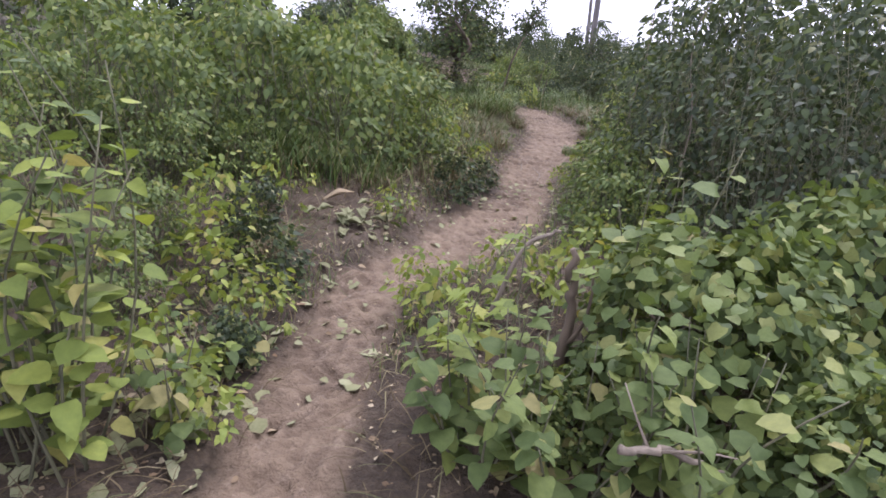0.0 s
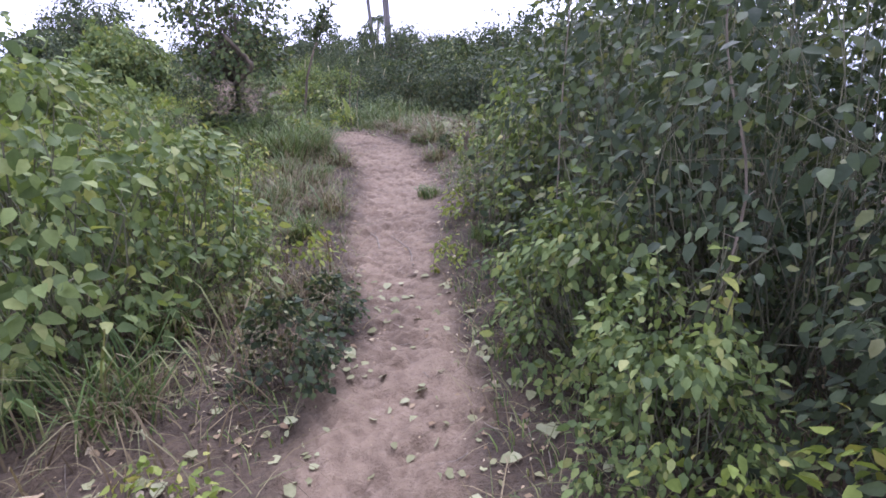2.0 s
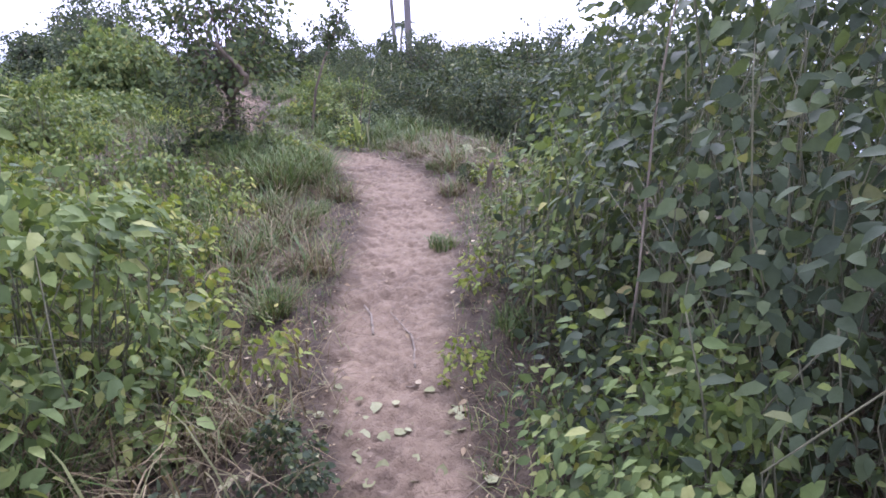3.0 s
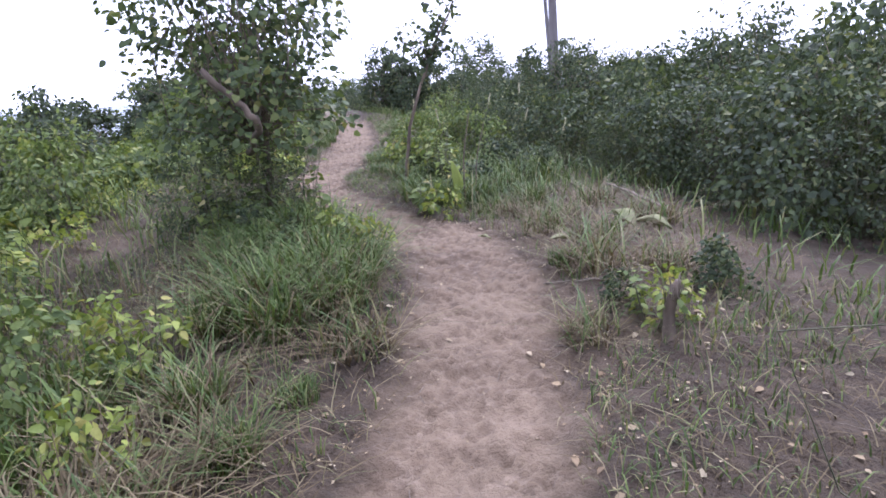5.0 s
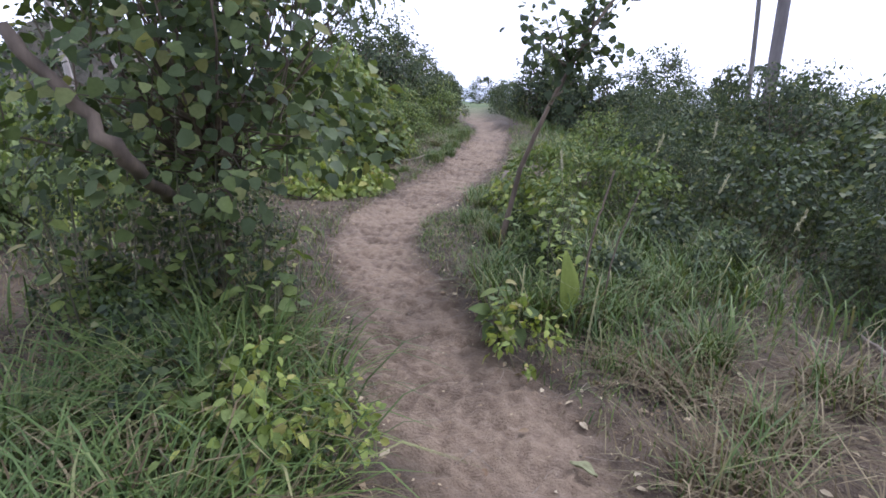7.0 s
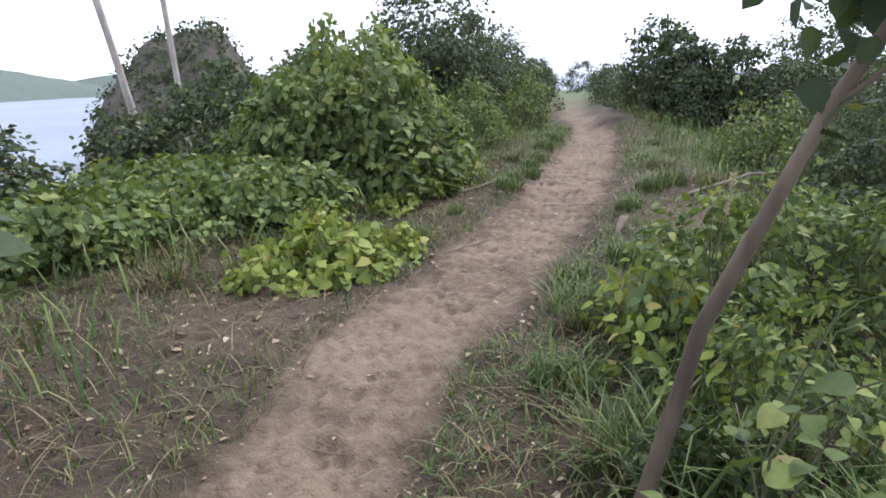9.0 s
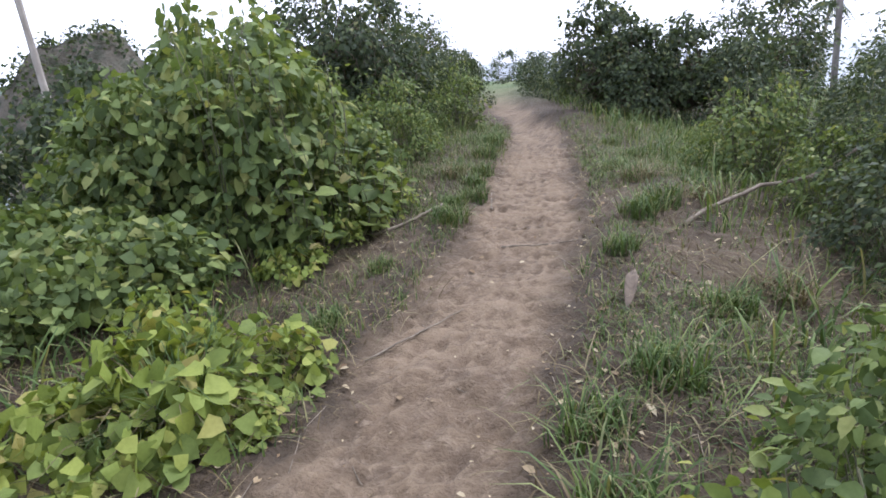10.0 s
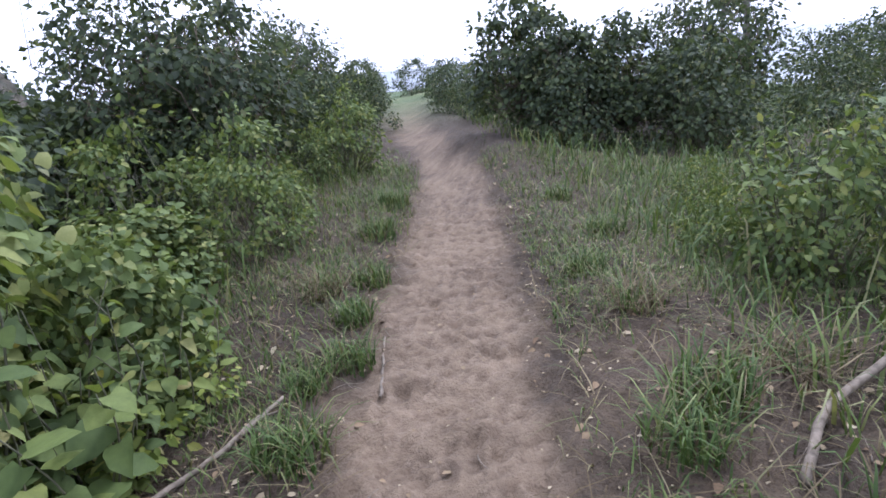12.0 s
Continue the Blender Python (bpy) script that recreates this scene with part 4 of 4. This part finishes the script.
pole("wooden_pole", "weathered grey wooden pole standing among bushes", 4.42, 19.6, 8.0, 0.1, pole_mat, (-0.4, 0))
pole("wooden_pole", "distant grey pole above the bushes", 8.8, 42.0, 12.0, 0.13, pole_mat, (-1.0, 0))


def palm(name, label, x, y, h, r0, lean, seed, base=None, fronds=16, reach=2.6):
    """Coconut palm: ringed trunk and feathered fronds."""
    r = np.random.RandomState(seed)
    root = tagged(new(name), label, "palm tree")
    root.location = (x, y, float(height(x, y)) if base is None else base)
    s = np.linspace(0, 1, 30)
    line = np.stack([lean[0] * s ** 1.4, lean[1] * s ** 1.4, -0.3 + (h + 0.3) * s], 1)
    rad = r0 * (1 - 0.4 * s) * (1 + 0.07 * (np.arange(30) % 2)) + 0.35 * r0 * np.exp(-s * 18)
    part("trunk", raw_mesh("trunk", [tube(line, rad, 10)], palm_bark), root)
    for k in range(fronds):
        a, up = k * 2.4 + r.uniform(-0.2, 0.2), r.uniform(-0.3, 1.0)
        u = np.linspace(0, 1, 14)
        L = reach * r.uniform(0.8, 1.15)
        d = np.array([np.cos(a), np.sin(a), 0])
        rib = line[-1] + L * (u[:, None] * d * (0.9 - 0.2 * up) + np.stack([0 * u, 0 * u, 0.75 * up * u - 0.75 * u * u], 1))
        side = np.array([-np.sin(a), np.cos(a), 0])
        pos = np.repeat(rib[1:], 2, 0)
        sg = np.tile([1.0, -1.0], 13)[:, None]
        way = sg * side + 0.6 * d + np.array([0, 0, -0.55])
        V, F = leaf_cloud(pos, way, np.tile([0, 0, 1.0], (26, 1)) + 0.3 * d, np.repeat(0.24 * L * np.sin(np.pi * np.clip(u[1:] * 0.9 + 0.08, 0, 1)), 2), (SPRAY_V * np.array([0.45, 1, 1]), SPRAY[1]))
        part("frond", raw_mesh("frond", [tube(rib, np.linspace(0.03, 0.006, 14), 4), (V, F)], leaf_dark), root)
    return root


palm("coconut_palm", "leaning coconut palm with a pale ringed trunk", -13.5, 24.0, 16, 0.115, (-2.6, -1.0), 301)
palm("coconut_palm", "tall slender coconut palm on the slope", -14.2, 25.9, 17, 0.1, (-0.5, -0.2), 302)
palm("coconut_palm", "distant coconut palm above the thicket", 13.2, 62.0, 5.6, 0.16, (0.4, 0), 303, reach=1.9)
palm("coconut_palm", "distant drooping coconut palm", 23.0, 62.0, 3.9, 0.16, (0.3, 0), 304, reach=1.8)


# ---- dead wood and single pieces ----
def branch(name, label, points, r0, r1, mat, twigs=0, seed=1):
    r = np.random.RandomState(seed)
    P = np.array(points, float)
    s, t2 = np.linspace(0, 1, len(P)), np.linspace(0, 1, 16)
    line = np.stack([np.interp(t2, s, P[:, c]) for c in range(3)], 1)
    line[1:-1] = 0.25 * line[:-2] + 0.5 * line[1:-1] + 0.25 * line[2:]
    line[1:-1] += r.normal(0, r0 * 0.3, (14, 3))
    root = new(name, raw_mesh(name, [tube(line, np.linspace(r0, r1, 16) * r.uniform(0.85, 1.15, 16), 8)], mat))
    for k in range(twigs):
        i = r.randint(3, 14)
        e = line[i] + r.normal(0, 1, 3) * r0 * 6 + np.array([0, 0, r0 * 5])
        part("twig", raw_mesh("twig", [tube(bent(line[i], e, 0.1, r), np.linspace(r0 * 0.4, r0 * 0.15, 5), 5)], mat), root)
    return tagged(root, label, "branch")


def on(x, y, up=0.0):
    return (x, y, float(height(x, y)) + up)


branch("dead_branch", "long bent bare branch reaching into the bushes", [on(1.2, 17.95, 0.02), on(1.4, 18.3, 0.05), on(1.75, 18.5, 0.18), (2.1, 18.7, 0.33), (2.45, 18.9, 0.5), (2.75, 19.2, 0.8)], 0.016, 0.011, dead_wood, 2, 5)
branch("fallen_stick", "bent dry stick lying beside the path", [on(-1.05, 17.75, 0.02), on(-0.9, 17.95, 0.02), on(-0.75, 18.2, 0.03), on(-0.68, 18.4, 0.05)], 0.014, 0.009, dead_wood, 2, 6)
branch("fallen_stick", "dry stick at the path's edge", [on(-0.28, 18.5, 0.015), on(-0.33, 18.75, 0.02), on(-0.4, 19.05, 0.015)], 0.009, 0.005, dead_wood, 1, 7)
branch("fallen_stick", "thin dry stick lying across the path", [on(0.0, 17.6, 0.012), on(0.3, 17.68, 0.015), on(0.55, 17.72, 0.012)], 0.006, 0.003, dead_wood, 1, 8)
branch("fallen_stick", "thin dry stick on the path", [on(-0.3, 16.0, 0.012), on(-0.12, 16.3, 0.015), on(0.0, 16.6, 0.012)], 0.006, 0.003, dead_wood, 0, 9)
branch("fallen_log", "grey fallen branch in the grass", [on(3.9, 11.9, 0.03), on(3.75, 12.5, 0.05), on(3.65, 13.2, 0.06)], 0.018, 0.011, dead_wood, 3, 10)
branch("fallen_stick", "dry forked stick on the bare soil", [on(2.4, 10.3, 0.015), on(2.75, 10.1, 0.015), on(3.0, 9.85, 0.012)], 0.007, 0.004, dead_wood, 2, 11)
branch("fallen_stick", "forked dry stem lying on the path", [on(1.3, 6.3, 0.012), on(1.36, 6.6, 0.015), on(1.3, 6.95, 0.012)], 0.006, 0.003, dead_wood, 2, 12)
branch("fallen_stick", "broken dry stem on the path", [on(1.15, 6.7, 0.012), on(1.17, 6.9, 0.015), on(1.16, 7.1, 0.012)], 0.008, 0.005, dead_wood, 1, 13)
branch("tree_limb", "bare cut limb leaning from a small tree", [(0.2, 11.5, 0.75), (0.48, 11.0, 0.99), (0.32, 10.95, 1.2), (0.16, 10.9, 1.4)], 0.03, 0.022, bark, 0, 14)
branch("broken_stem", "thick broken stem with a pale torn end", [on(0.92, 2.3, 0.0), (0.9, 2.28, 0.2), (0.86, 2.26, 0.42)], 0.03, 0.012, bark, 1, 15)
branch("broken_stem", "snapped branch with a pale broken end among vines", [(0.86, 1.34, 0.2), (1.0, 1.38, 0.18), (1.16, 1.36, 0.14)], 0.013, 0.007, dead_wood, 2, 16)
branch("cut_stick", "cut pale stick poking out of the vines", [on(0.55, 2.25, 0.3), (0.68, 2.3, 0.42), (0.82, 2.35, 0.46)], 0.01, 0.007, dead_wood, 1, 17)


def leaning_sapling():
    """A thin tree that leans out over the shrubs, with a sparse crown."""
    r = np.random.RandomState(18)
    root = tagged(new("leaning_sapling"), "thin leaning sapling with a dark bare trunk and sparse leaves", "tree")
    root.location = on(1.32, 13.75)
    s = np.linspace(0, 1, 9)
    line = np.stack([0.08 * s + 0.6 * s * s, 0.1 * s, -0.05 + 2.05 * s], 1)
    part("trunk", raw_mesh("trunk", [tube(line + r.normal(0, 0.008, (9, 3)), np.linspace(0.026, 0.01, 9), 8)], bark), root)
    P, D = [], []
    for k in range(17):
        b = line[r.randint(5, 9)]
        e = b + np.array([r.normal(0.03, 0.26), r.normal(0, 0.24), r.uniform(0.0, 0.4)])
        limb = bent(b, e, 0.12, r)
        part("limb", raw_mesh("limb", [tube(limb, np.linspace(0.008, 0.002, 5), 5)], bark), root)
        P.append(limb[r.randint(1, 5, 30)] + r.normal(0, 0.06, (30, 3)))
        D.append(r.normal(0, 1, (30, 3)) + np.array([0, 0, -0.4]))
    P, D = np.concatenate(P), np.concatenate(D)
    V, F = leaf_cloud(P, D, np.array([0, 0, 1.0]) + r.normal(0, 0.5, P.shape), 0.07 * r.uniform(0.5, 1.2, len(P)), ROUND)
    part("crown", mesh_of("crown", V, F, leaf_dark), root, kind="stuff")


leaning_sapling()
branch("slanting_stem", "thin leaning stem rising from tall grass", [on(2.0, 12.75, 0.0), (2.02, 12.8, 0.45), (2.1, 12.85, 0.85)], 0.008, 0.005, bark, 0, 19)
branch("slanting_stem", "thin bare cut stem beside another", [on(2.12, 12.8, 0.0), (2.16, 12.85, 0.4), (2.26, 12.9, 0.75)], 0.006, 0.004, bark, 0, 29)
branch("bare_stem", "bare grey stem among dark leaves", [on(1.95, 4.3, 0.0), (2.0, 4.2, 0.7), (1.9, 4.35, 1.3), (2.05, 4.3, 1.9)], 0.006, 0.003, dead_wood, 3, 20)
branch("bare_stem", "twisting vine stem hanging in the bush", [on(1.9, 5.4, 0.0), (1.85, 5.3, 0.6), (1.95, 5.45, 1.2), (1.9, 5.3, 1.7)], 0.005, 0.003, dead_wood, 2, 21)


def stump(x, y):
    r = np.random.RandomState(44)
    line = bent((0, 0, -0.08), (0.03, 0.02, 0.3), 0.05, r, 7)
    root = new("tree_stump", raw_mesh("tree_stump", [tube(line, [0.05, 0.036, 0.03, 0.028, 0.027, 0.025, 0.014], 9)], bark))
    root.location = on(x, y)
    for k in range(3):
        a = k * 2.1
        part("splinter", raw_mesh("splinter", [tube(bent((0.018 * np.cos(a), 0.018 * np.sin(a), 0.22), (0.03 * np.cos(a), 0.03 * np.sin(a), 0.35 - 0.03 * k), 0.05, r), np.linspace(0.009, 0.002, 5), 5)], dead_wood), root)
    tagged(root, "short splintered grey stump with a shrub behind it", "stump")


stump(2.85, 9.3)


def big_leaf(name, label, x, y, size, turn, mat, curl=0.5, width=0.35, up=0.03, pitch=10):
    """A large fallen leaf, curled and thick enough to cast a shadow."""
    n, V, F = 12, [], []
    for i in range(n):
        s = i / (n - 1)
        w = width * size * math.sin(math.pi * min(1, s * 0.92 + 0.05)) * 0.5
        for j in range(5):
            q = j / 2 - 1
            V.append((w * q, size * s, curl * w * q * q + 0.08 * size * math.sin(2.6 * s) + 0.006 * math.sin(9 * s + 4 * q)))
    for i in range(n - 1):
        for j in range(4):
            F.append((i * 5 + j, i * 5 + j + 1, i * 5 + j + 6, i * 5 + j + 5))
    me = mesh_of(name, V, F, mat)
    ob = new(name, me)
    so = ob.modifiers.new("thick", "SOLIDIFY")
    so.thickness = 0.003
    ob.matrix_basis = pose(*on(x, y, up), pitch, 0, turn)
    return tagged(ob, label, "leaf")


big_leaf("dried_leaf", "large curled dry grey-brown leaf on the grass", 0.84, 16.5, 0.36, -5, bark, 0.9, 0.16)
big_leaf("bark_piece", "flat curled piece of pale bark on the soil", -0.62, 4.25, 0.26, -60, leaf_dead, 0.6, 0.3)
big_leaf("wilted_leaf", "wilted pale green broad leaf lying on dry grass", 3.35, 11.3, 0.34, 20, leaf_pale, 0.8, 0.4)
big_leaf("wilted_leaf", "wilted pale green broad leaf lying on dry grass", 3.6, 11.15, 0.3, 65, leaf_pale, 0.9, 0.4)
big_leaf("wilted_leaf", "small fallen leaf bleached by the sun", 2.75, 10.9, 0.2, 100, leaf_pale, 0.6, 0.45)
big_leaf("wilted_leaf", "small fallen leaf bleached by the sun", 2.15, 11.35, 0.11, 80, leaf_pale, 0.5, 0.4)
big_leaf("banana_leaf", "upright torn bright green blade leaf in the shrubs", 1.93, 12.6, 0.42, 30, leaf_bright, 0.5, 0.28, 0.1, 75)
rl = random.Random(9)
for k in range(26):
    big_leaf("wilted_leaf", "wilted yellow-green leaf in a heap beside the path", -0.3 + rl.gauss(0, 0.13), 4.0 + rl.gauss(0, 0.1), rl.uniform(0.08, 0.14), rl.uniform(0, 360), leaf_pale, 0.8, 0.5, rl.uniform(0.01, 0.07), rl.uniform(-10, 25))


def grass_plume(x, y, h, lean, seed):
    """A stalk with a pale feathery seed head."""
    r = np.random.RandomState(seed)
    line = bent((0, 0, -0.02), (lean, 0.3 * lean, h), 0.05, r, 7)
    root = new("grass_plume", raw_mesh("grass_plume", [tube(line, np.linspace(0.003, 0.0015, 7), 5)], twig_mat))
    root.location = on(x, y)
    d = units((line[-1] - line[-2])[None])[0]
    P = line[-1] + d * r.uniform(0, 0.13, (90, 1))
    V, F = leaf_cloud(P, d + r.normal(0, 0.4, (90, 3)), r.normal(0, 1, (90, 3)), r.uniform(0.015, 0.03, 90), (SPRAY_V * np.array([0.4, 1, 1]), SPRAY[1]))
    part("seed_head", mesh_of("seed_head", V, F, plume_mat), root, "pale feathery seed head")
    tagged(root, "tall grass stalk with a pale feathery seed head", "grass", group="grass plumes at the bend")


plume_mat = leaf_material("pale_plume", [(0.0, (0.45, 0.42, 0.34)), (1.0, (0.62, 0.58, 0.5))], 0.8, 0.3)
for k, (x, y, h, lean) in enumerate([(2.3, 13.9, 0.95, 0.1), (2.6, 13.3, 0.8, 0.16), (1.9, 13.3, 0.9, -0.12), (2.75, 14.6, 1.0, 0.14), (1.55, 14.4, 0.85, -0.08), (3.0, 12.9, 0.7, 0.1)]):
    grass_plume(x, y, h, lean, 400 + k)
